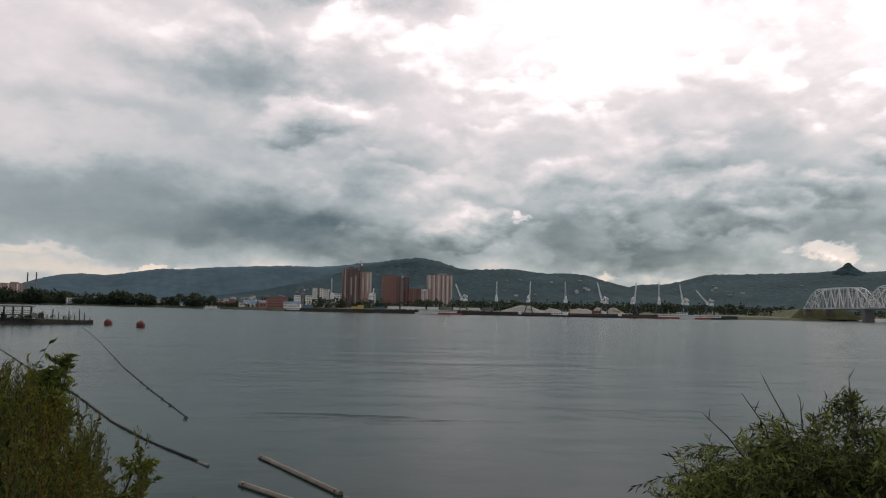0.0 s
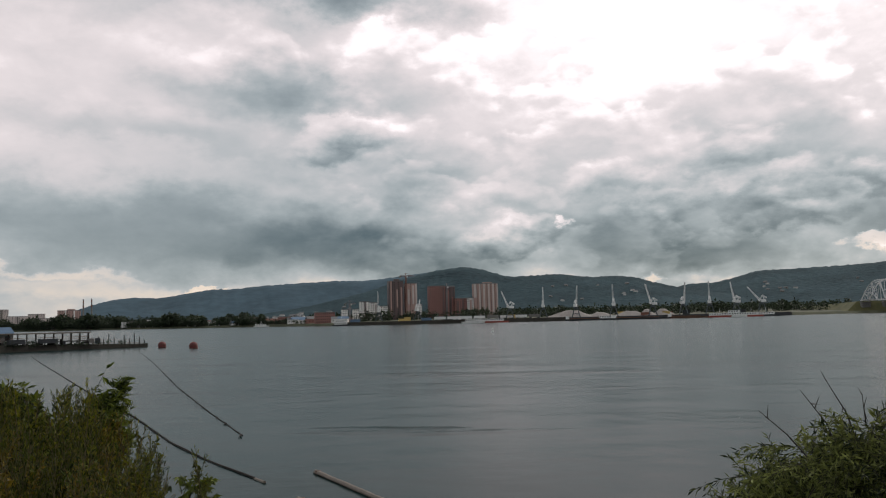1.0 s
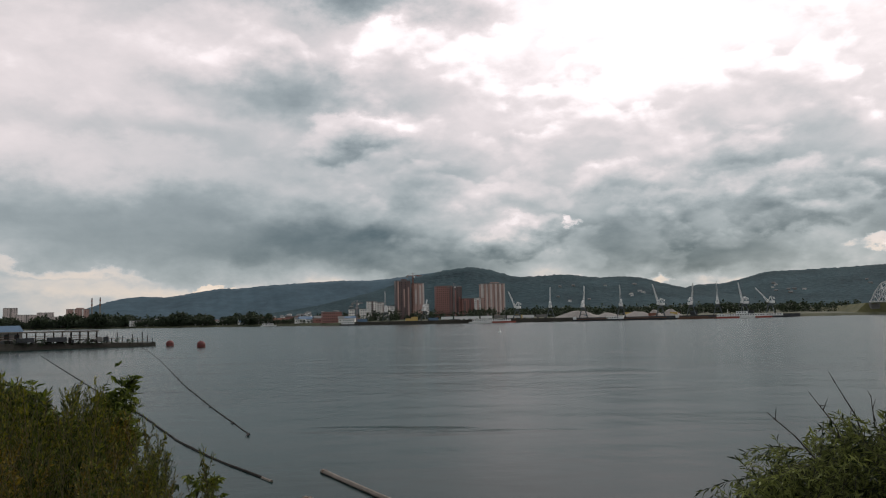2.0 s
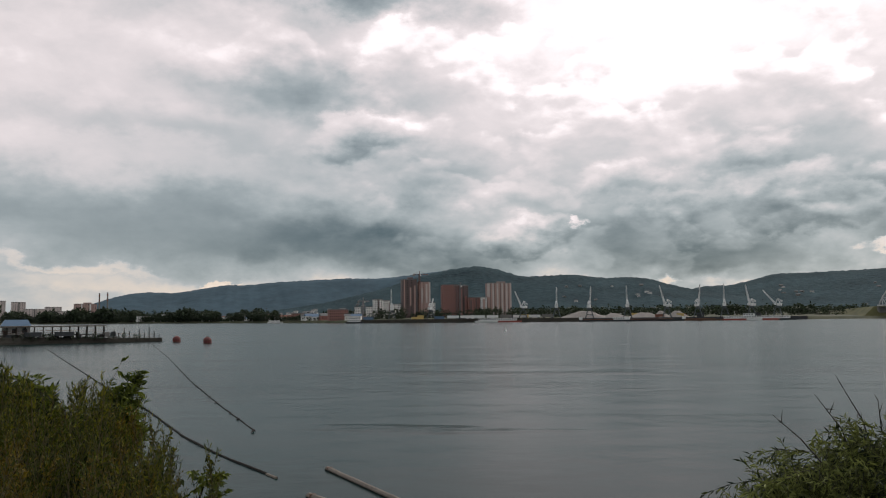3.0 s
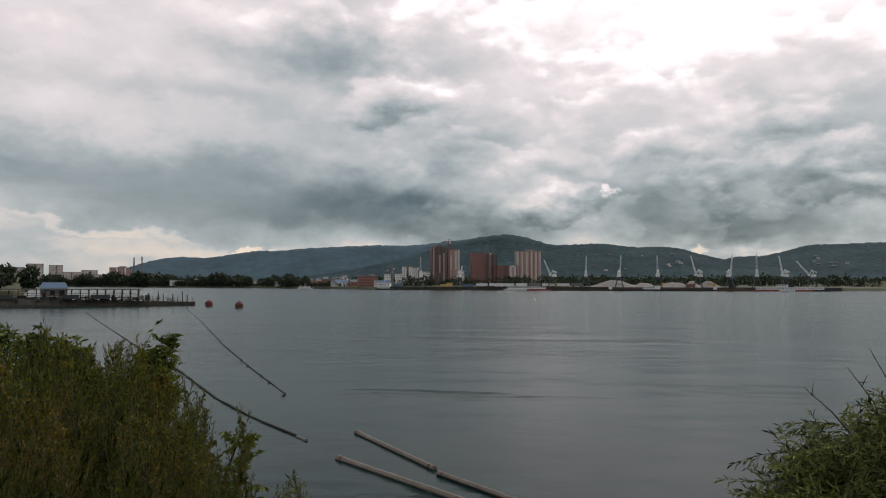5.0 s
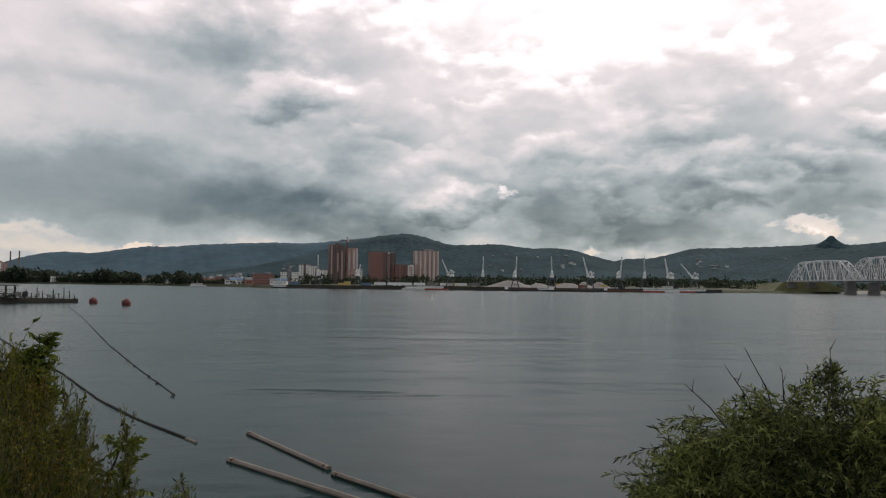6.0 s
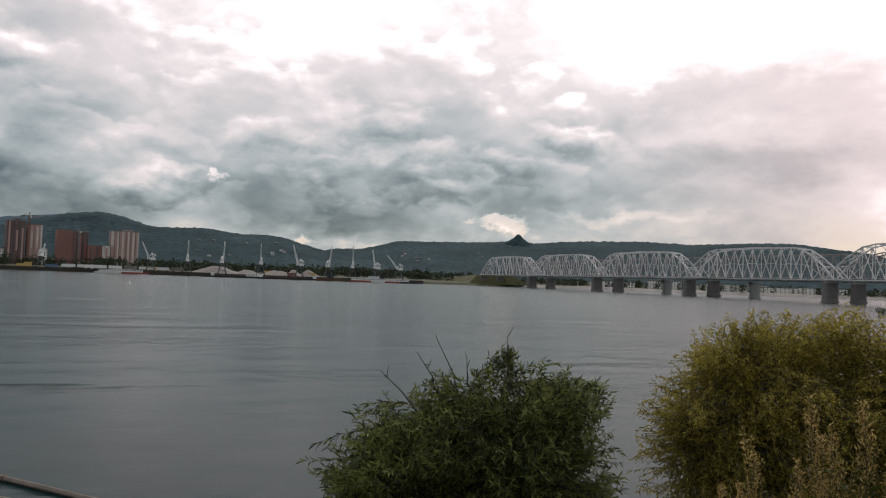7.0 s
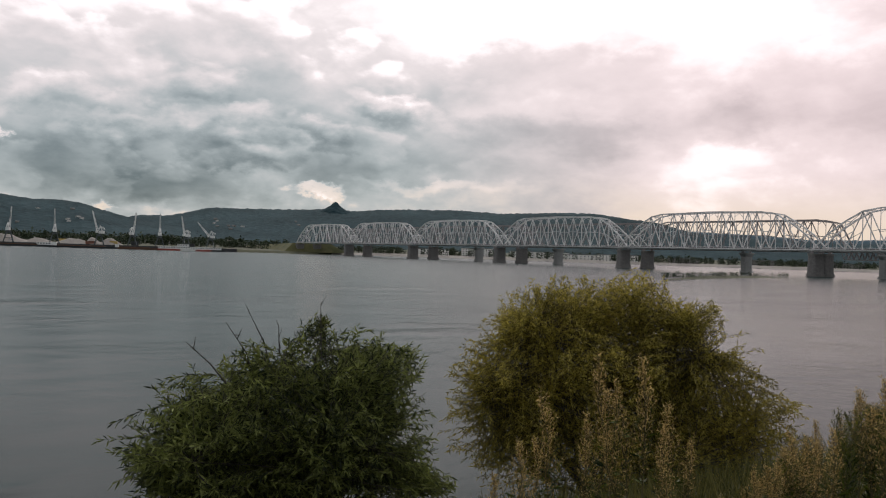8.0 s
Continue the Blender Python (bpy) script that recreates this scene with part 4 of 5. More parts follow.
site_crane(-10.0, DT - 60, 3.2, 25, 10, 40, M_TRUSS2, "small grey tower crane among low blocks")


def heap(az, d, lx, ly, h, label):
    g = Geo()
    n, m = 30, 9
    for j in range(m + 1):
        k = j / m
        for i in range(n):
            a = 2 * math.pi * i / n
            w = 1 + 0.16 * noise.noise(Vector((math.cos(a) * 1.5, math.sin(a) * 1.5, az)))
            x, y = (1 - k) * lx / 2 * math.cos(a) * w, (1 - k) * ly / 2 * math.sin(a) * w
            g.v.append((x, y, h * min(1.0, k * 1.25) * (1 + 0.25 * noise.noise(Vector((x * 0.09, y * 0.09, az))))))
    for j in range(m):
        for i in range(n):
            q, w = j * n + i, j * n + (i + 1) % n
            g.f.append((q, w, w + n, q + n))
    return alone("sand_mound", g, M_SAND, label, "sand mound", "sand mounds on the quay", smooth=True, m=facing(az, d, 3.35))


heap(5.9, 886, 62, 22, 7.6, "broad heap of pale sand on the quay")
heap(7.9, 886, 34, 18, 5.2, "low heap of pale sand on the quay")
heap(10.0, 880, 44, 18, 5.4, "low heap of grey gravel on the quay")
heap(11.1, 880, 20, 16, 7.0, "steep heap of grey gravel on the quay")
heap(12.2, 884, 26, 16, 6.6, "rounded heap of pale sand on the quay")


def hull(g, length, beam_w, z0, z1, flare=0.85):
    out = []
    for z, k in ((z0, flare), (z1, 1.0)):
        for s, w in ((-0.5, 0.7), (-0.46, 1.0), (0.3, 1.0), (0.42, 0.72), (0.5, 0.06)):
            out.append((s * length * (0.97 if k < 1 else 1), w * beam_w / 2 * k, z))
        for s, w in ((0.42, 0.72), (0.3, 1.0), (-0.46, 1.0), (-0.5, 0.7)):
            out.append((s * length * (0.97 if k < 1 else 1), -w * beam_w / 2 * k, z))
    n = 9
    g.add(out, [tuple(range(n))[::-1], tuple(range(n, 2 * n))] + [(i, (i + 1) % n, n + (i + 1) % n, n + i) for i in range(n)])


def boat(az, d, length, label, hull_mat, turn=0.0, decks=1, barge=False):
    t = thing("barge" if barge else "boat", facing(az, d, 0, turn), label, "barge" if barge else "boat", "craft moored at the port")
    g = Geo()
    hull(g, length, length * 0.17, -0.8, 1.7)
    part("hull", g, hull_mat, t)
    if barge:
        g = Geo()
        g.box((-length * 0.04, 0, 2.1), (length * 0.7, length * 0.13, 0.8))
        part("coaming", g, M_RUST, t)
        g = Geo()
        g.box((-length * 0.44, 0, 3.2), (length * 0.08, length * 0.12, 3.0))
        part("deckhouse", g, M_WHITE, t)
        return t
    for k in range(decks):
        g = Geo()
        ln = length * (0.68 - 0.18 * k)
        g.box((-length * 0.06, 0, 3.0 + 2.5 * k), (ln, length * 0.13, 2.4))
        dh = part("deckhouse", g, M_WHITE, t)
        g = Geo()
        for i in range(int(ln / 2.4)):
            for sy in (-1, 1):
                g.box((-length * 0.06 - ln / 2 + (i + 0.5) * 2.4, sy * (length * 0.065 + 0.01), 3.3 + 2.5 * k), (1.3, 0.08, 0.9))
        part("glazing", g, M_GLASS, dh, kind="stuff")
    g = Geo()
    g.tube([(0, 0, 2.9 + 2.5 * decks), (0, 0, 6.5 + 2.5 * decks)], [0.16, 0.1], 6)
    part("mast", g, M_WHITE, t)
    return t


boat(-0.6, 862, 42, "long white river boat moored at the quay", M_WHITE, 0, 1)
boat(0.55, 858, 26, "white river boat with a red stripe moored at the quay", M_HULLRED, 3, 1)
boat(-10.6, 935, 22, "small white motor vessel at the quay", M_HULLDARK, -8, 2)
boat(-16.2, 1215, 24, "white motor vessel moored off the wooded bank", M_WHITE, 15, 1)
boat(8.35, 838, 20, "small dark tug at the sheet-pile quay", M_HULLDARK, 3, 1)
boat(15.9, 846, 26, "red and white work boat at the quay", M_HULLRED, -4, 1)
boat(16.9, 846, 22, "white work boat at the quay", M_WHITE, 4, 2)
boat(17.9, 850, 24, "small red tug at the quay", M_HULLRED, 8, 1)
boat(18.8, 862, 30, "dark work boat beside the low bank", M_HULLDARK, 0, 1)
boat(6.9, 838, 44, "long dark cargo barge along the quay", M_HULLDARK, 2, 0, True)
boat(10.6, 838, 60, "long dark cargo barge along the quay", M_HULLDARK, -2, 0, True)
boat(13.8, 842, 40, "rusty cargo barge along the quay", M_RUST, -3, 0, True)


def wagon(az, d, mat, label):
    t = thing("railway_wagon", facing(az, d, 3.85, 2), label, "wagon", "wagons standing on the quay")
    g = Geo()
    g.box((0, 0, 2.5), (13.0, 2.9, 2.9))
    part("body", g, mat, t)
    g = Geo()
    g.box((0, 0, 4.1), (13.2, 2.6, 0.4), 0, 0.9)
    part("roof", g, M_ROOF, t)
    for x in (-4.4, 4.4):
        g = Geo()
        g.box((x, 0, 0.6), (2.6, 2.2, 0.9))
        part("bogie", g, M_HULLDARK, t)


for i in range(9):
    wagon(1.35 + i * 0.95 - (0.35 if i > 4 else 0) if i < 3 else -6.4 + i * 0.95, 892, rng.choice([M_WHITE, M_PANEL, M_CONCRETE]), "pale covered goods wagon on the quay")
for i in range(22):
    az = rng.uniform(-10, 19)
    mat = rng.choice([M_PANEL, M_CONCRETE, M_ROOFRED, M_BLUE, M_HULLDARK, M_YELLOW])
    tint = {M_PANEL: "white", M_CONCRETE: "grey", M_ROOFRED: "rusty red", M_BLUE: "blue", M_HULLDARK: "dark", M_YELLOW: "yellow"}[mat]
    w, h = rng.uniform(6, 14), rng.uniform(2.6, 5)
    m = facing(az, glide(SHORE, az) + rng.uniform(8, 28), 3.7 if az < 5.6 else 3.35, rng.uniform(-10, 10))
    t = thing("cargo_container", m, f"{tint} ribbed steel container on the port ground", "container", "containers at the port")
    g = Geo()
    g.box((0, 0, h / 2), (w, 3.2, h))
    part("body", g, mat, t)
    g = Geo()
    g.box((0, 0, h / 2), (0.14, 3.34, h * 0.94))
    rib = g.mesh("rib", mat)
    for k in range(int(w / 1.2)):
        part("rib", rib, mat, t).location.x = -w / 2 + 0.6 + k * 1.2
    g = Geo()
    g.box((0, 0, h + 0.1), (w + 0.2, 3.4, 0.2))
    part("roof", g, mat, t)


# ---------------------------------------------------------------- far trees, in belts nobody could count
def far_trees(name, spots, label, leaves=46, mat=None):
    g, tr = Geo(), Geo()
    for x, y, z, h in spots:
        w = h * rng.uniform(0.5, 0.8)
        tr.tube([(x, y, z - 0.5), (x, y, z + h * 0.45)], [h * 0.03, h * 0.015], 5)
        for _ in range(leaves):
            a, e, r = rng.uniform(0, 6.283), rng.uniform(-1, 1), rng.uniform(0.35, 1.0) ** 0.5
            c = math.sqrt(1 - e * e)
            p = Vector((x + w / 2 * r * c * math.cos(a), y + w / 2 * r * c * math.sin(a), z + h * (0.50 + 0.48 * r * e)))
            d = Vector((rng.gauss(0, 1), rng.gauss(0, 1), rng.gauss(0, 0.8))).normalized()
            g.leaf(p, d, h * rng.uniform(0.16, 0.3), h * rng.uniform(0.12, 0.2), Vector((rng.gauss(0, 1), rng.gauss(0, 1), 1)).normalized())
    t = thing(name, Matrix(), label, "trees")
    t["kind"] = "stuff"
    part("trunks", tr, M_BARK, t, kind="stuff")
    part("foliage", g, mat or L_FAR, t, kind="stuff")


spots = []
for i in range(2100):
    az = rng.uniform(-33.3, -13.2)
    d = glide(SHORE, az) + 5 + rng.random() ** 2 * 260
    h = rng.uniform(9, 17) * (1.35 if -19.5 < az < -16 else 1.9 if az < -25 else 1.45 if az < -20 else 0.65) * (0.75 + 0.7 * noise.noise(Vector((az * 0.9, d * 0.01, 4))))
    spots.append((*at(az, d), 3.3, h))
far_trees("riverside_trees", spots, "dark green belt of trees along the far bank", 30)
spots = []
for i in range(1500):
    az = rng.uniform(-13, 24)
    d = glide(SHORE, az) + 95 + rng.random() * 560
    spots.append((*at(az, d), 3.0, rng.uniform(8, 17)))
far_trees("port_trees", spots, "dark wood behind the port and its towers", 36)
spots = []
for i in range(800):
    az = rng.uniform(25, 76)
    d = glide(SHORE, az) + 8 + rng.random() ** 1.5 * 420
    x, y = at(az, d)
    if 400 < x < 520 and y > 900:
        continue
    spots.append((x, y, 3.4, rng.uniform(7, 13)))
far_trees("bank_trees", spots, "dark trees on the bank behind the bridge", 36)
spots = []
for i in range(60):
    az, d = rng.uniform(-42, -33.9), rng.uniform(345, 440)
    spots.append((*at(az, d), 3.3, rng.uniform(7, 12)))
far_trees("inlet_trees", spots, "dense trees on the point beside the landing stage", 110)
for az, d, w, h in ((34, 1190, 60, 9), (37.5, 1200, 46, 12), (42, 1230, 90, 10), (44.5, 1235, 70, 8), (47.5, 1225, 60, 9), (52, 1260, 44, 7), (57, 1290, 36, 8), (62, 1300, 50, 7)):
    tower(az, d, w, 18, h, M_PANEL if az < 50 else M_CONCRETE, "pale low industrial hall behind the bridge", (), None, 12)
# low sand bar with scrub in front of the bridge
geo = Geo()
for i in range(41):
    u = i / 40
    az = 50.4 + 8.4 * u
    d0 = 232 + 150 * u
    for k in range(7):
        v = k / 6
        x, y = at(az, d0 + (12 + 34 * u) * v)
        geo.v.append((x, y, -0.5 + (0.35 + 1.0) * math.sin(math.pi * v) * math.sin(math.pi * min(1, max(0, u))) ** 0.5 + 0.25 * wobble(x, y, 0.15)))
for i in range(40):
    for k in range(6):
        q = i * 7 + k
        geo.f.append((q, q + 1, q + 8, q + 7))
alone("sand_bar", geo, M_FARLAND, "low grassy sand bar in the river before the bridge", "sand bar", kind="structure", smooth=True)
spots = []
for i in range(130):
    u = rng.random()
    spots.append((*at(50.6 + 8 * u, 236 + 150 * u + rng.uniform(3, 12 + 26 * u)), 0.4, rng.uniform(0.8, 2.2)))
far_trees("sand_bar_scrub", spots, "low scrub on the sand bar", 20)


# ---------------------------------------------------------------- on the water
def buoy(x, y, size, turn, label):
    """A mooring buoy: a drum with bevelled ends, an eye on top and a timber belt."""
    t = thing("mooring_buoy", pose(x, y, 0, 4, -5, turn), label, "buoy", "red mooring buoys")
    g = Geo()
    n = 10
    lev = [(-0.45, 0.34), (-0.3, 0.5), (0.42, 0.5), (0.62, 0.40), (0.74, 0.16)]
    for z, r in lev:
        for j in range(n):
            a = 2 * math.pi * j / n
            g.v.append((size * r * math.cos(a), size * r * math.sin(a), size * z))
    for i in range(len(lev) - 1):
        for j in range(n):
            q, w = i * n + j, i * n + (j + 1) % n
            g.f.append((q, w, w + n, q + n))
    g.f.append(tuple(range(4 * n, 5 * n)))
    part("drum", g, M_BUOY, t)
    g = Geo()
    for z in (0.05, 0.36):
        g.tube([(0, 0, size * z), (0, 0, size * (z + 0.05))], [size * 0.515] * 2, n)
    part("belt", g, M_RUST, t)
    g = Geo()
    ring = [(size * 0.09 * math.cos(a), 0, size * (0.82 + 0.09 * math.sin(a))) for a in [i * math.pi / 5 for i in range(11)]]
    g.tube(ring, [size * 0.022] * 11, 6)
    part("eye", g, M_RUST, t)


buoy(-84.0, 200.0, 2.0, 10, "faded red steel mooring buoy floating low")
buoy(-70.5, 186.0, 2.0, 40, "faded red steel mooring buoy tilted in the current")
t = thing("channel_buoy", pose(1.2, 302, 0, 0, 3, 0) @ Matrix.Scale(0.7, 4), "small white pointed channel buoy", "buoy")
g = Geo()
g.tube([(0, 0, -0.3), (0, 0, 0.35), (0, 0, 0.45)], [0.75, 0.75, 0.6], 12)
part("float", g, M_WHITE, t)
g = Geo()
g.tube([(0, 0, 0.4), (0, 0, 2.4)], [0.55, 0.08], 8)
part("topmark", g, M_WHITE, t)


def timber(name, a, b, w, h, label, group, mat_top=None, over=0.12, seed=0):
    """A floating squared baulk with worn corners, between two places on the water."""
    a, b = Vector((*a, 0)), Vector((*b, 0))
    d = b - a
    t = thing(name, Matrix.Translation(a) @ Matrix.Rotation(math.atan2(d.y, d.x), 4, "Z"), label, "floating log", group)
    g, wet = Geo(), Geo()
    n = max(3, int(d.length / 0.5))
    cut = h * 0.28
    prof = [(-w / 2, over - h * 0.55), (-w / 2, over - cut), (-w / 2 + cut, over), (w / 2 - cut, over), (w / 2, over - cut), (w / 2, over - h * 0.55)]
    for i in range(n + 1):
        x = d.length * i / n
        for y, z in prof:
            k = noise.noise(Vector((x * 1.3, y * 5, seed + z * 3)))
            g.v.append((x + (0.04 * k if i in (0, n) else 0), y * (1 + 0.10 * k), z + 0.015 * k))
    m = len(prof)
    for i in range(n):
        for j in range(m - 1):
            q = i * m + j
            g.f.append((q, q + m, q + m + 1, q + 1))
    g.f.append(tuple(range(m)))
    g.f.append(tuple(n * m + j for j in reversed(range(m))))
    part("baulk", g, mat_top or M_WOOD, t)
    wet.box((d.length / 2, 0, over - h * 0.72), (d.length * 0.998, w * 1.04, h * 0.5))
    part("wet_underside", wet, M_WETWOOD, t)
    for x in (0.25, d.length - 0.25):
        g = Geo()
        g.box((x, 0, over - h * 0.24), (0.06, w * 1.03, h * 0.52))
        part("iron_strap", g, M_RUST, t)
    return t


timber("floating_baulk", (-6.5, 29.2), (-2.9, 23.7), 0.18, 0.2, "sun-bleached squared timber floating on the river", "floating timbers", seed=1)
timber("floating_baulk", (-2.7, 23.1), (1.1, 18.6), 0.15, 0.18, "sun-bleached squared timber floating on the river", "floating timbers", seed=2)
timber("floating_baulk", (-6.1, 24.8), (-0.8, 19.3), 0.2, 0.22, "broad pale weathered timber floating near the bank", "floating timbers", seed=3)


def boom(points, r, label, group, gap, mat, end_pale=False):
    """A chain of thin logs along a line on the water."""
    pts = [Vector((*p, 0)) for p in points]
    dist = [0.0]
    for a, b in zip(pts, pts[1:]):
        dist.append(dist[-1] + (b - a).length)

    def along(s):
        for i in range(len(pts) - 1):
            if s <= dist[i + 1]:
                return pts[i].lerp(pts[i + 1], (s - dist[i]) / (dist[i + 1] - dist[i]))
        return pts[-1]

    t = thing("log_boom", Matrix(), label, "log boom", group)
    s, k = 0.0, 0
    while s < dist[-1] - 0.5:
        ln = min(gap * rng.uniform(0.8, 1.2), dist[-1] - s)
        g = Geo()
        n = max(2, int(ln / 1.2))
        path = []
        for i in range(n + 1):
            p = along(s + ln * 0.985 * i / n)
            path.append(p + Vector((rng.uniform(-1, 1) * r * 0.4, rng.uniform(-1, 1) * r * 0.4, r * rng.uniform(0.1, 0.45))))
        g.tube(path, [r * rng.uniform(0.85, 1.1) for _ in path], 7)
        last = end_pale and s + ln > dist[-1] - 0.6
        log = part("log", g, M_WOOD if last else mat, t, "pale bare log end" if last else "")
        if k % 2 == 0 and s + ln < dist[-1] - 8:
            g = Geo()
            p = along(s + ln)
            g.tube([p + Vector((0, 0, -r)), p + Vector((0, 0, r * 1.3))], [r * 0.35, r * 0.25], 7)
            part("chain_link", g, M_RUST, log)
        s += ln
        k += 1


boom([(-93, 156.5), (-70, 121), (-49.4, 89.5), (-29.5, 59), (-21.8, 47.8), (-15.1, 37), (-11.5, 32), (-9.0, 28.9), (-7.9, 27.5)], 0.055, "dark waterlogged boom of chained logs", "log booms", 6.0, M_WETWOOD, True)
boom([(-93, 202), (-77, 171), (-50, 116), (-27.6, 69.2), (-18.4, 50.8), (-12.3, 39)], 0.036, "thin boom of slender logs and floats", "log booms", 5.0, M_WETWOOD)
for k in range(13):
    y = 38.8 + 4.3 * k + rng.uniform(-1, 1)
    p = (glide([(39, -12.3), (50.8, -18.4), (69.2, -27.6), (116, -50)], y), y)
    g = Geo()
    half, lift = rng.uniform(0.25, 0.6), rng.uniform(0.04, 0.11)
    g.tube([(p[0] - 0.45 * half, p[1] + half, 0.03), (p[0], p[1], lift), (p[0] + rng.uniform(-0.2, 0.35) * half, p[1] - half, 0.03)], [0.02, 0.05, 0.015], 7)
    alone("driftwood", g, M_WETWOOD, "dark stub of driftwood caught on the boom", "driftwood", "driftwood on the boom")

# ---------------------------------------------------------------- landing stage
A0, A1 = Vector((-91, 207, 0)), Vector((-175, 150, 0))
AL = (A1 - A0).length
STAGE = Matrix.Translation(A0) @ Matrix.Rotation(math.atan2(A1.y - A0.y, A1.x - A0.x), 4, "Z")
g = Geo()
n = 60
for i in range(n + 1):
    u = i / n
    w = 1.2 + 9.0 * min(1.0, u * 2.2)
    h = 0.95 + 1.1 * min(1.0, u * 2.0)
    for v, z in ((0.5, -1.5), (0.42, 0.3), (0.3, 1.0), (0.0, 1.05), (-0.3, 1.0), (-0.42, 0.3), (-0.5, -1.5)):
        k = noise.noise(Vector((u * 30, v * 4, 2)))
        g.v.append((AL * u, w * v * (1 + 0.12 * k), z * h * (1 + 0.25 * k) if z > 0 else z))
for i in range(n):
    for j in range(6):
        q = i * 7 + j
        g.f.append((q, q + 1, q + 8, q + 7))
g.f.append(tuple(range(7)))
alone("mole", g, M_MOLE, "low dark rubble mole running out from the bank", "mole", kind="structure", m=STAGE)
t = thing("landing_stage", STAGE, "weathered grey landing stage with a long roofed gangway", "landing stage")
g = Geo()
g.box((57, 0, 4.35), (86, 2.4, 0.3))
part("gangway_roof", g, M_WOOD, t)
g = Geo()
g.box((57, 0, 2.25), (86, 2.6, 0.24))
part("gangway_floor", g, M_DECK, t)
for i in range(43):
    for y in (-1.0, 1.0):
        g = Geo()
        lean = 0.12 * wobble(i, y, 1.7, 8)
        g.beam((14.5 + i * 2.0 + lean, y, 1.0), (14.5 + i * 2.0, y, 4.25), 0.2, 0.2)
        part("post", g, M_MOLE if i % 3 else M_WETWOOD, t)
g = Geo()
for z in (2.8, 3.3):
    for y in (-1.05, 1.05):
        g.beam((14.5, y, z), (99, y, z), 0.08, 0.08)
part("rail", g, M_RUST, t)
for i in range(26):
    g = Geo()
    w, h = rng.uniform(0.6, 2.2), rng.uniform(0.4, 1.3)
    g.box((0, 0, h / 2), (w, 1.1, h), 0, rng.uniform(0.7, 1.0))
    alone("crate", g, rng.choice([M_WETWOOD, M_HULLDARK, M_CONCRETE]), "dark tarred crate standing on the mole", "crate", "crates on the mole", m=STAGE @ pose(12 + i * 1.9 + rng.uniform(-0.8, 0.8), 1.9, 1.55, 0, 0, rng.uniform(-20, 20)))
for i in range(11):
    g = Geo()
    x = 0.8 + i * 1.25
    h = 2.0 + 1.8 * ((i * 7) % 5) / 4
    g.beam((x, 0.2, 0.0), (x + 0.05 * (i % 3), 0.25, h), 0.16, 0.16)
    part("mooring_post", g, M_WETWOOD, t)
g = Geo()
for z in (1.2, 1.9):
    g.beam((1.2, 0.2, z), (14, 0.2, z + 0.5), 0.06, 0.06)
part("hand_line", g, M_RUST, t)
HUT = STAGE @ Matrix.Translation((34.5, -3.2, 1.55)) @ Matrix.Scale(0.86, 4)
t = thing("boat_hut", HUT, "small pale hut with a blue metal roof", "hut")
g = Geo()
g.box((0, 0, 1.8), (7.2, 4.2, 3.6))
part("wall", g, M_PANEL, t)
g = Geo()
g.add([(-4, -2.6, 3.5), (4, -2.6, 3.5), (4, 2.6, 3.5), (-4, 2.6, 3.5), (-3.0, 0, 5.3), (3.0, 0, 5.3)], [(0, 1, 5, 4), (2, 3, 4, 5), (1, 2, 5), (3, 0, 4), (3, 2, 1, 0)])
part("roof", g, M_BLUE, t)
for x in (-2.2, 0.4):
    g = Geo()
    g.box((x, 2.12, 2.1), (1.3, 0.1, 1.2))
    part("window", g, M_GLASS, t)
g = Geo()
g.box((2.6, 2.12, 1.2), (1.0, 0.1, 2.1))
part("door", g, M_DECK, t)
for x, ln in ((24, 4.5), (31, 4.0), (46, 5.0)):
    t = thing("rowing_boat", STAGE @ pose(x, 2.7, 1.9, 0, 0, 8), "dark upturned boat lying on the mole", "boat", "boats on the mole")
    g = Geo()
    hull(g, ln, 1.6, 0.0, 1.1, 1.15)
    part("hull", g, M_HULLDARK, t)


spots = []
for i in range(110):
    p = STAGE @ Vector((rng.uniform(6, 70), rng.uniform(1.5, 4.2) * rng.choice((-1, 1, 1)), 1.1))
    spots.append((p.x, p.y, 0.9, rng.uniform(0.7, 1.9)))
far_trees("mole_scrub", spots, "low dark scrub growing over the mole", 26)

# ---------------------------------------------------------------- shrubs on the near bank
def rand_dir(r, up=0.0):
    return Vector((r.gauss(0, 1), r.gauss(0, 1), r.gauss(0, 1) + up)).normalized()


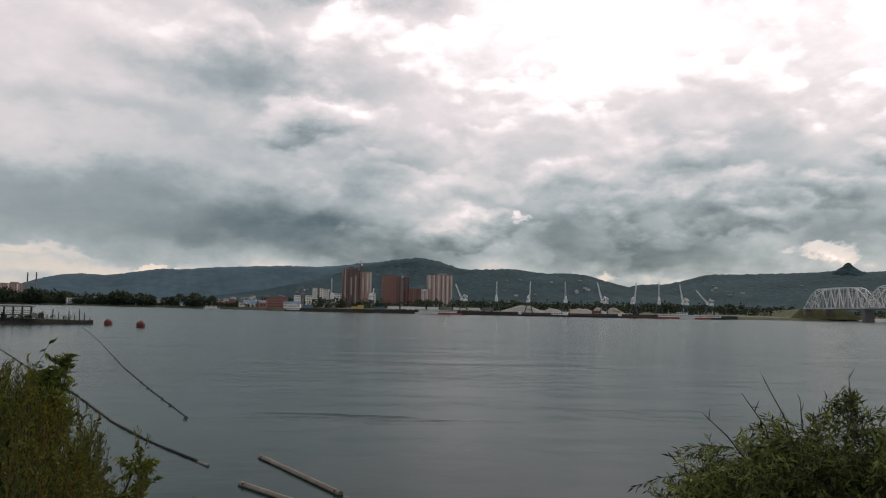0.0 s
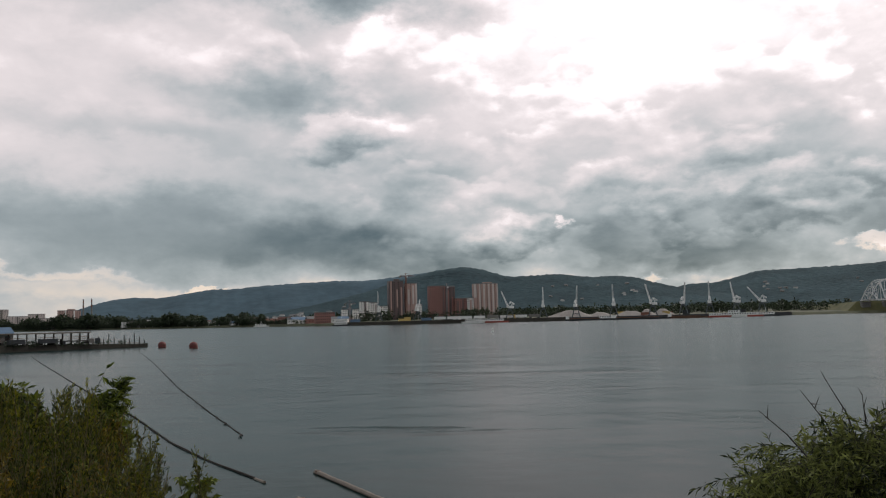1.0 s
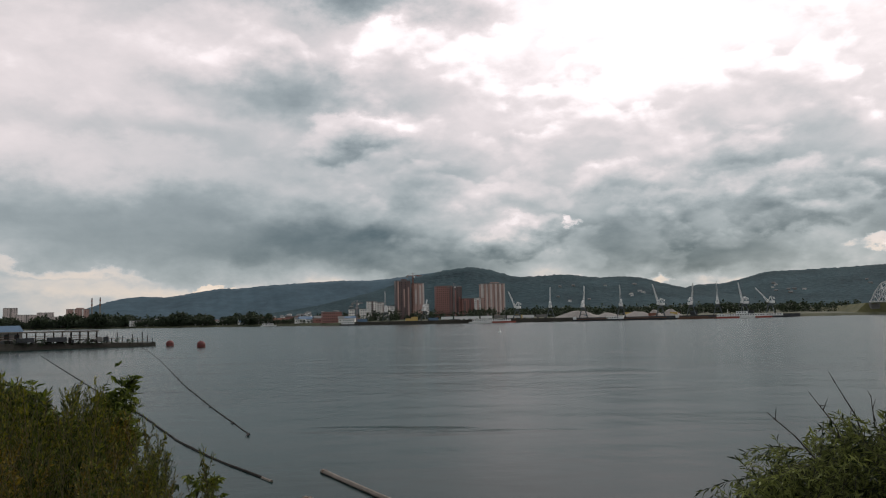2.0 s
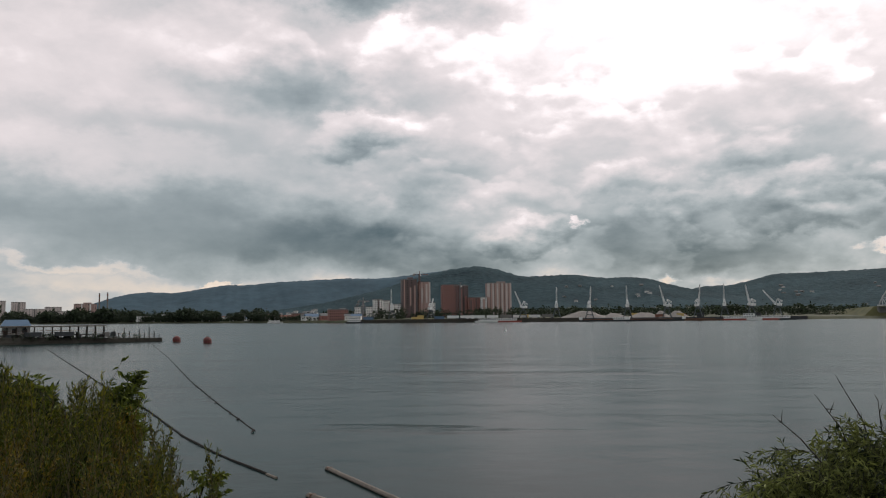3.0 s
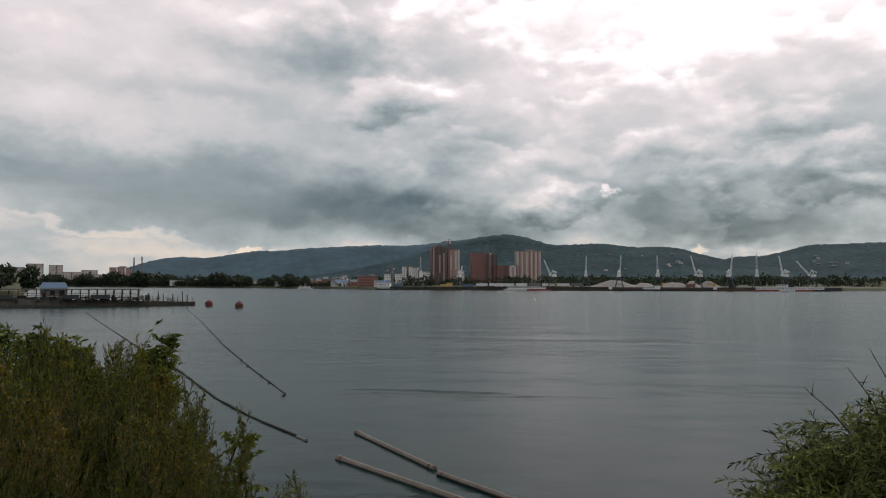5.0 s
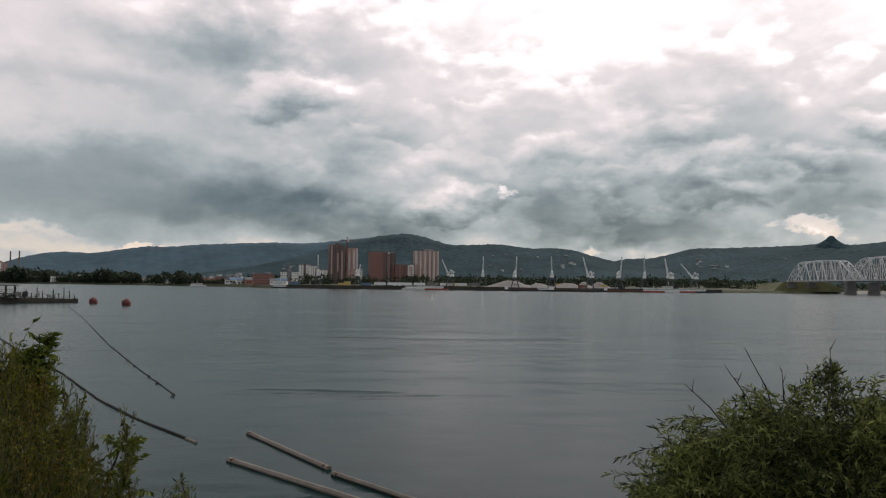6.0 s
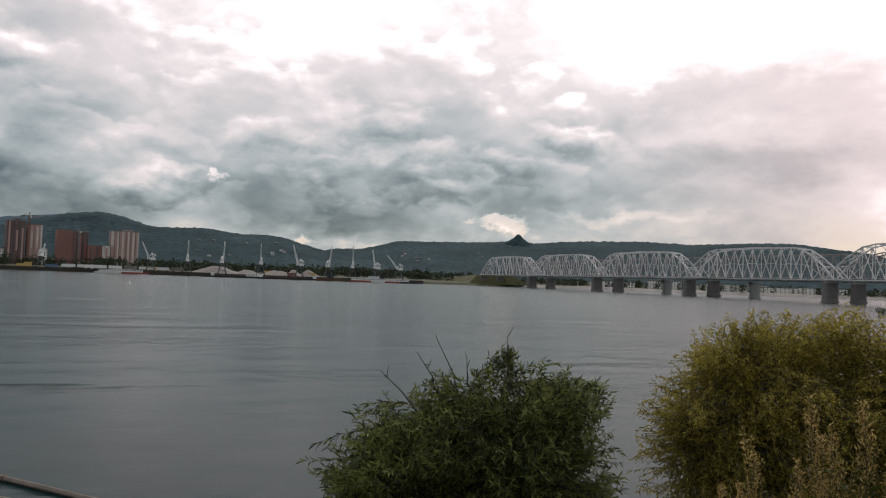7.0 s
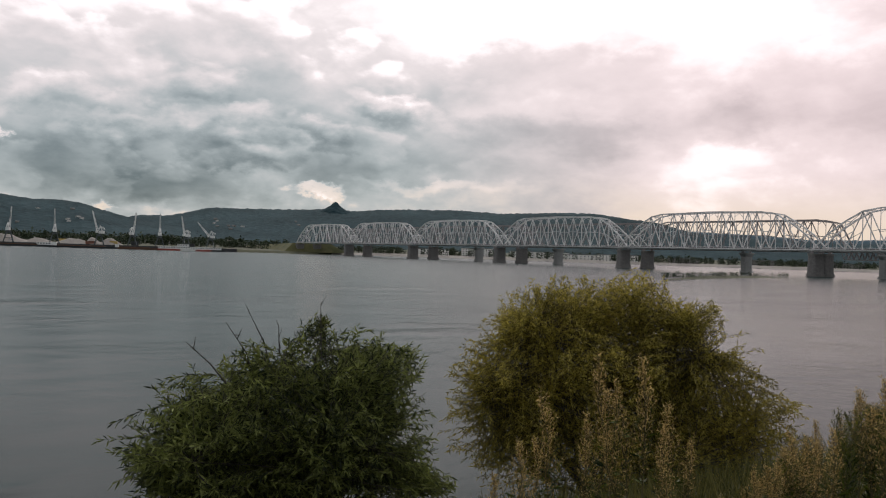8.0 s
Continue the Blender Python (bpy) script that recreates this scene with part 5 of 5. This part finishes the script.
def shrub(name, base, lobes, shoots, leaf_len, leaf_w, per, leaf_mat, label, seed, stems=9, bare=(), droop=0.25, cluster=False, span=0.55, inner=0):
    """A many-stemmed shrub. lobes: (x, y, z, rx, ry, rz) about its base, the rounded parts of the crown; leafy shoots reach through them."""
    r = random.Random(seed)
    t = thing(name, Matrix.Translation(base), label, "shrub", "shrubs on the bank")
    limbs, crown = Geo(), Geo()
    weight = [(a[3] * a[4] * a[5]) ** 0.5 for a in lobes]
    ends = []
    for i in range(stems):
        lb = r.choices(lobes, weight)[0]
        d = rand_dir(r, 0.3)
        tip = Vector(lb[:3]) + Vector((d.x * lb[3] * 0.75, d.y * lb[4] * 0.75, d.z * lb[5] * 0.75))
        foot = Vector((r.uniform(-0.25, 0.25), r.uniform(-0.25, 0.25), -0.1))
        mid = foot.lerp(tip, 0.5) + Vector((tip.x * -0.08, tip.y * -0.08, tip.z * 0.12)) + rand_dir(r) * 0.12
        pts = [foot, foot.lerp(mid, 0.5) + rand_dir(r) * 0.05, mid, mid.lerp(tip, 0.5) + rand_dir(r) * 0.07, tip]
        limbs.tube(pts, [0.045, 0.036, 0.027, 0.017, 0.006], 6)
        ends += [mid, mid.lerp(tip, 0.5), pts[1].lerp(mid, 0.5), tip.lerp(mid, 0.2)]
    # boughs end in clumps of shoots, with gaps between them
    clumps = []
    for i in range(max(8, shoots // 30)):
        lb = r.choices(lobes, weight)[0]
        d = rand_dir(r, 0.35)
        q = r.uniform(0.55, 1.0) ** 0.5 * (1 + 0.2 * noise.noise(Vector((d.x * 2.5, d.y * 2.5, d.z * 2.5 + seed))))
        c = Vector(lb[:3]) + Vector((d.x * lb[3], d.y * lb[4], d.z * lb[5])) * q
        clumps.append((c, r.uniform(0.55, 1.25) * min(0.34, 0.42 * min(lb[3:]))))
        near = min(ends, key=lambda e: (e - c).length)
        if (near - c).length < 0.6:
            limbs.tube([near, near.lerp(c, 0.5) + rand_dir(r) * 0.04, c], [0.012, 0.008, 0.003], 5, False)
    for i in range(shoots):
        if i % 5 < 2:
            lb = r.choices(lobes, weight)[0]
            d = rand_dir(r, 0.2)
            q = r.uniform(0.2, 1.0) ** 0.55 * (1.02 + 0.3 * noise.noise(Vector((d.x * 2.5, d.y * 2.5, d.z * 2.5 + seed))))
            tip = Vector(lb[:3]) + Vector((d.x * lb[3], d.y * lb[4], d.z * lb[5])) * q
        else:
            c, cr = r.choice(clumps)
            tip = c + rand_dir(r, 0.45) * cr * r.uniform(0.3, 1.0) ** 0.5
        start = min(r.sample(ends, min(7, len(ends))), key=lambda e: (e - tip).length)
        way = tip - start
        ln = min(way.length, span)
        root = tip - way.normalized() * ln
        bend = Vector((0, 0, -droop * ln)) + rand_dir(r) * 0.06 * ln
        if i % 3 == 0:
            limbs.tube([start, start.lerp(root, 0.55) + rand_dir(r) * 0.03, root], [0.006, 0.0045, 0.003], 4, False)
        limbs.tube([root, root.lerp(tip, 0.5), tip + bend * 0.5], [0.003, 0.002, 0.001], 4, False)
        for k in range(per):
            s = (k + r.random()) / per
            p = root.lerp(tip, s) + bend * s * s * 0.5
            out = (way.normalized() * 0.85 + rand_dir(r) * 0.75 + Vector((0, 0, -0.4 if droop > 0 else 0.25))).normalized()
            sz = r.uniform(0.65, 1.15)
            if cluster:
                fan = out.cross(Vector((0, 0, 1))).normalized() if abs(out.z) < 0.95 else Vector((1, 0, 0))
                for j in (-1, 0, 1):
                    dd = (out + fan * 0.75 * j + Vector((0, 0, -0.25))).normalized()
                    crown.leaf(p, dd, leaf_len * sz, leaf_w * sz, rand_dir(r, 1.4), 0.2)
            else:
                crown.leaf(p, out, leaf_len * sz, leaf_w * sz, rand_dir(r, 0.9), 0.25)
    # broader leaves deep inside the crown, added to block light and darken its gaps
    for i in range(inner):
        lb = r.choices(lobes, weight)[0]
        d = rand_dir(r, -0.15)
        p = Vector(lb[:3]) + Vector((d.x * lb[3], d.y * lb[4], d.z * lb[5])) * r.uniform(0.05, 0.55)
        if p.z > 0.05 and min(lb[3:]) > 0.3:
            crown.leaf(p, rand_dir(r, -0.3), leaf_len * r.uniform(1.1, 1.5), leaf_w * r.uniform(1.1, 1.5), rand_dir(r, 0.6), 0.2)
    for a, b in bare:
        a, b = Vector(a), Vector(b)
        m = a.lerp(b, 0.5) + rand_dir(r) * 0.08
        limbs.tube([a, m, b], [0.011, 0.008, 0.003], 5)
        for k in range(3):
            p = m.lerp(b, r.random())
            limbs.tube([p, p + rand_dir(r, 0.8) * 0.13], [0.006, 0.002], 4)
    part("branchwork", limbs, M_BARK, t)
    part("crown", crown, leaf_mat, t, kind="stuff")
    return t


def on_bank(az, d):
    x, y = at(az, d)
    return Vector((x, y, bank(x, y)))


WB = on_bank(25.0, 9.2)
shrub("willow_shrub", WB, [(0.1, 0, 1.95, 1.2, 1.1, 0.70), (-0.95, 0.1, 1.72, 0.95, 0.9, 0.62), (1.05, -0.1, 1.85, 0.75, 0.8, 0.80), (0.1, -0.3, 1.2, 1.5, 1.0, 0.75), (0.38, 0.2, 2.6, 0.15, 0.15, 0.5), (1.45, -0.4, 1.0, 0.45, 0.5, 0.4), (-1.35, -0.2, 1.35, 0.55, 0.6, 0.35), (0.0, 0.65, 0.6, 1.15, 0.55, 0.6), (0.2, 0.45, 1.1, 1.0, 0.6, 0.7)],
      2500, 0.105, 0.021, 26, L_WILLOW, "bushy green willow shrub with bare twigs at its top", 5, 14, inner=12000,
      bare=(((-0.55, 0.1, 2.0), (-1.08, 0.3, 2.62)), ((-0.4, 0, 2.1), (-0.72, 0.1, 2.85)), ((-0.15, 0.1, 2.2), (-0.42, 0.2, 2.95)), ((0.0, 0, 2.3), (-0.1, 0.1, 2.8)), ((0.3, 0, 2.3), (0.42, 0.1, 3.05))))
OB = on_bank(47.0, 14.0)
shrub("willow_shrub", OB, [(0, 0, 2.1, 2.3, 1.9, 1.7), (-1.1, 0.9, 1.8, 1.4, 1.2, 1.5), (0.9, -0.9, 2.0, 1.5, 1.3, 1.6), (1.7, -1.6, 1.2, 1.1, 1.0, 1.1), (-0.4, 0.4, 2.9, 1.4, 1.2, 1.05), (0.5, -0.5, 3.0, 1.0, 0.9, 0.9), (-0.6, -0.6, 1.2, 1.7, 1.3, 1.1), (0.6, -1.2, 1.1, 1.5, 1.2, 1.0), (-1.7, 0.6, 1.2, 0.9, 0.9, 1.0)],
      5600, 0.085, 0.021, 24, L_OLIVE, "dense rounded olive-green shrub with small narrow leaves", 8, 18, span=0.6, inner=9000)
LB = on_bank(-31.0, 7.4)
shrub("maple_shrub", LB, [(-0.4, 0, 1.5, 0.8, 0.6, 0.7), (0.35, 0.25, 1.5, 0.5, 0.5, 0.75), (0.62, 0.25, 2.25, 0.17, 0.2, 0.46), (0.34, 0.2, 2.1, 0.16, 0.25, 0.34), (-0.14, 0.1, 2.35, 0.13, 0.2, 0.34), (-0.5, 0.1, 2.35, 0.16, 0.2, 0.38), (-0.95, 0.1, 2.45, 0.26, 0.2, 0.42)],
      900, 0.085, 0.026, 13, L_MAPLE, "tall young maple shrub with compound leaves", 3, 12, cluster=True, droop=0.2, inner=600)
SB = on_bank(-22.5, 7.6)
shrub("maple_shrub", SB, [(0.1, 0, 1.35, 0.42, 0.5, 0.55), (-0.5, -0.1, 1.15, 0.5, 0.5, 0.75), (0.36, 0, 1.92, 0.15, 0.2, 0.24)],
      150, 0.085, 0.03, 9, L_MAPLE, "slender young maple with a leafy side shoot", 13, 5, cluster=True)
GB = on_bank(-17.6, 8.6)
shrub("willow_shrub", GB, [(0, 0, 1.15, 0.42, 0.45, 0.6), (-0.35, 0, 0.85, 0.4, 0.4, 0.6)], 150, 0.085, 0.016, 16, L_WILLOW, "small grey-green willow sapling at the water's edge", 17, 5)


# ---------------------------------------------------------------- tall weeds
def mugwort(seed, tall, leafy, dry, spray=None):
    """One tall weed: a stalk, upright side sprays of seed, cut leaves below."""
    r = random.Random(seed)
    t = thing("mugwort", Matrix(), "tall dry-topped mugwort weed with brownish seed sprays" if dry > 0.7 else "tall mugwort weed with ochre flower plumes" if spray else "tall green mugwort weed with yellowing tips", "weed", "mugwort on the bank")
    st, lv, sd = Geo(), Geo(), Geo()
    plume = dry < 0.7
    open_out, blade = (0.30, 0.17) if plume else (0.20, 0.13)
    lean = Vector((r.uniform(-0.08, 0.08), r.uniform(-0.08, 0.08), 1))
    pts = [lean * tall * k / 5 + Vector((r.uniform(-1, 1), r.uniform(-1, 1), 0)) * 0.012 * k for k in range(6)]
    st.tube(pts, [0.006, 0.0055, 0.005, 0.004, 0.003, 0.0015], 5)

    def stem(s):
        k = min(4, int(s * 5))
        return pts[k].lerp(pts[k + 1], s * 5 - k)

    for i in range(26):
        s = 0.42 + 0.56 * i / 26
        a = i * 2.4 + r.uniform(-0.3, 0.3)
        ln = tall * 0.20 * (1.12 - s) * 1.9 * r.uniform(0.7, 1.2) + 0.03
        p = stem(s)
        d = Vector((math.cos(a) * open_out, math.sin(a) * open_out, 1.0)).normalized()
        st.tube([p, p + d * ln], [0.0022, 0.001], 3, False)
        m = int(5 + ln * (110 if plume else 100))
        for k in range(m):
            q = p + d * ln * (0.12 + 0.88 * k / m) + rand_dir(r) * 0.010
            (sd if r.random() < (dry if s > 0.6 else dry * 0.5) else lv).leaf(q, (d * (1.3 if plume else 1.0) + rand_dir(r)).normalized(), r.uniform(0.016, 0.034), r.uniform(0.004, 0.007) if plume else r.uniform(0.005, 0.009), rand_dir(r, 0.4), 0.2)
    for k in range(26):
        s = 0.9 + 0.1 * k / 26
        sd.leaf(stem(min(0.999, s)) + rand_dir(r) * 0.008, rand_dir(r, 0.8), 0.026, 0.013, rand_dir(r), 0.2)
    for i in range(leafy):
        s = r.uniform(0.12, 0.75)
        a = r.uniform(0, 6.283)
        p = stem(s)
        d = Vector((math.cos(a), math.sin(a), r.uniform(1.0, 2.2) if plume else r.uniform(0.1, 0.9))).normalized()
        ln = r.uniform(0.07, 0.14)
        for j in (-1, 0, 1):
            dd = (d + d.cross(Vector((0, 0, 1))) * 0.55 * j).normalized()
            lv.leaf(p + d * ln * 0.3 * abs(j), dd, ln * (1 - 0.3 * abs(j)), ln * blade, rand_dir(r, 1.0), 0.15)
    part("stalk", st, M_STRAW, t, kind="stuff")
    part("leaves", lv, L_WEED, t, kind="stuff")
    part("seed_spray", sd, spray or (L_SEED if dry > 0.5 else L_BUD), t, kind="stuff")
    return t


DRY = [mugwort(40 + i, 1.3 + 0.06 * i, 16, 0.86) for i in range(5)]
GREEN = [mugwort(60 + i, 1.3 + 0.06 * i, 60, 0.22 + 0.07 * i) for i in range(5)]
OCHRE = [mugwort(80 + i, 1.3 + 0.06 * i, 50, 0.6, L_OCHRE) for i in range(5)]
placed = {}


def weed(az, d, tip_el, kinds):
    """A weed rooted on the bank whose top rises to the given angle from eye height."""
    x, y = at(az, d)
    z = bank(x, y) - 0.03
    want = EYE + d * math.tan(radians(tip_el)) - z
    if want < 0.35:
        return
    key = kinds[0].name
    i = placed.get(key, 0)
    placed[key] = i + 1
    src = kinds[i % 5]
    k = want / (1.3 + 0.06 * (i % 5))
    w = min(1.2, 0.35 + 0.65 * k)
    m = pose(x, y, z, 0, 0, rng.uniform(0, 360)) @ Matrix.Diagonal((w, w, k, 1))
    if i >= 5:
        src = copy_thing(src, Matrix())
    src.matrix_basis = m


for az, d, el in ((48.98, 4.3, -7.1), (51.1, 4.4, -6.9), (45.15, 4.3, -9.6), (46.9, 4.4, -9.1), (42.3, 4.0, -12.9), (50.0, 4.6, -8.6), (52.6, 4.5, -9.9), (54.0, 4.4, -12.0), (47.8, 4.2, -11.0), (43.6, 4.2, -12.6), (49.5, 4.1, -11.5), (51.9, 4.2, -11.2), (53.2, 4.1, -13.2), (41.0, 4.0, -15.5)):
    weed(az, d, el, DRY)
for i in range(120):
    az = rng.uniform(55.0, 68)
    top = glide([(55, -16.5), (57, -14.3), (59, -12.6), (60.3, -10.6), (62, -9.2), (64.5, -7.4), (68, -5.8)], az)
    weed(az, rng.uniform(4.2, 7.2), top - abs(rng.gauss(0, 1.5)), DRY if i % 3 else GREEN)
for i in range(150):
    az = rng.uniform(-39, -19.5)
    top = glide([(-39, -3.0), (-32, -3.0), (-29, -4.0), (-27.3, -3.4), (-25.5, -5.4), (-24.4, -7.0), (-22.8, -7.0), (-21.4, -9.0), (-20.4, -12.0), (-19.5, -15.0)], az)
    drop = abs(rng.gauss(0, 5.0))
    weed(az, rng.uniform(4.6, 6.8) if drop < 4 else rng.uniform(3.4, 5.0), top - drop, OCHRE if drop > 3 and rng.random() < 0.4 or i % 7 == 0 else GREEN)


# ---------------------------------------------------------------- grass of the near bank
r = random.Random(77)
geo = Geo()
for i in range(5200):
    az, d = r.uniform(-44, 74), r.uniform(2.6, 13.5)
    x, y = at(az, d)
    if y < 0.8:
        continue
    z = bank(x, y)
    if z < 0.1:
        continue
    for k in range(5):
        way = Vector((r.gauss(0, 0.35), r.gauss(0, 0.35), 1)).normalized()
        p = Vector((x + r.gauss(0, 0.07), y + r.gauss(0, 0.07), z - 0.02))
        geo.leaf(p, way, r.uniform(0.2, 0.55), r.uniform(0.008, 0.016), rand_dir(r), 0.1)
alone("grass", geo, L_GRASS, "long uncut grass and dry blades on the bank", "grass", kind="stuff")
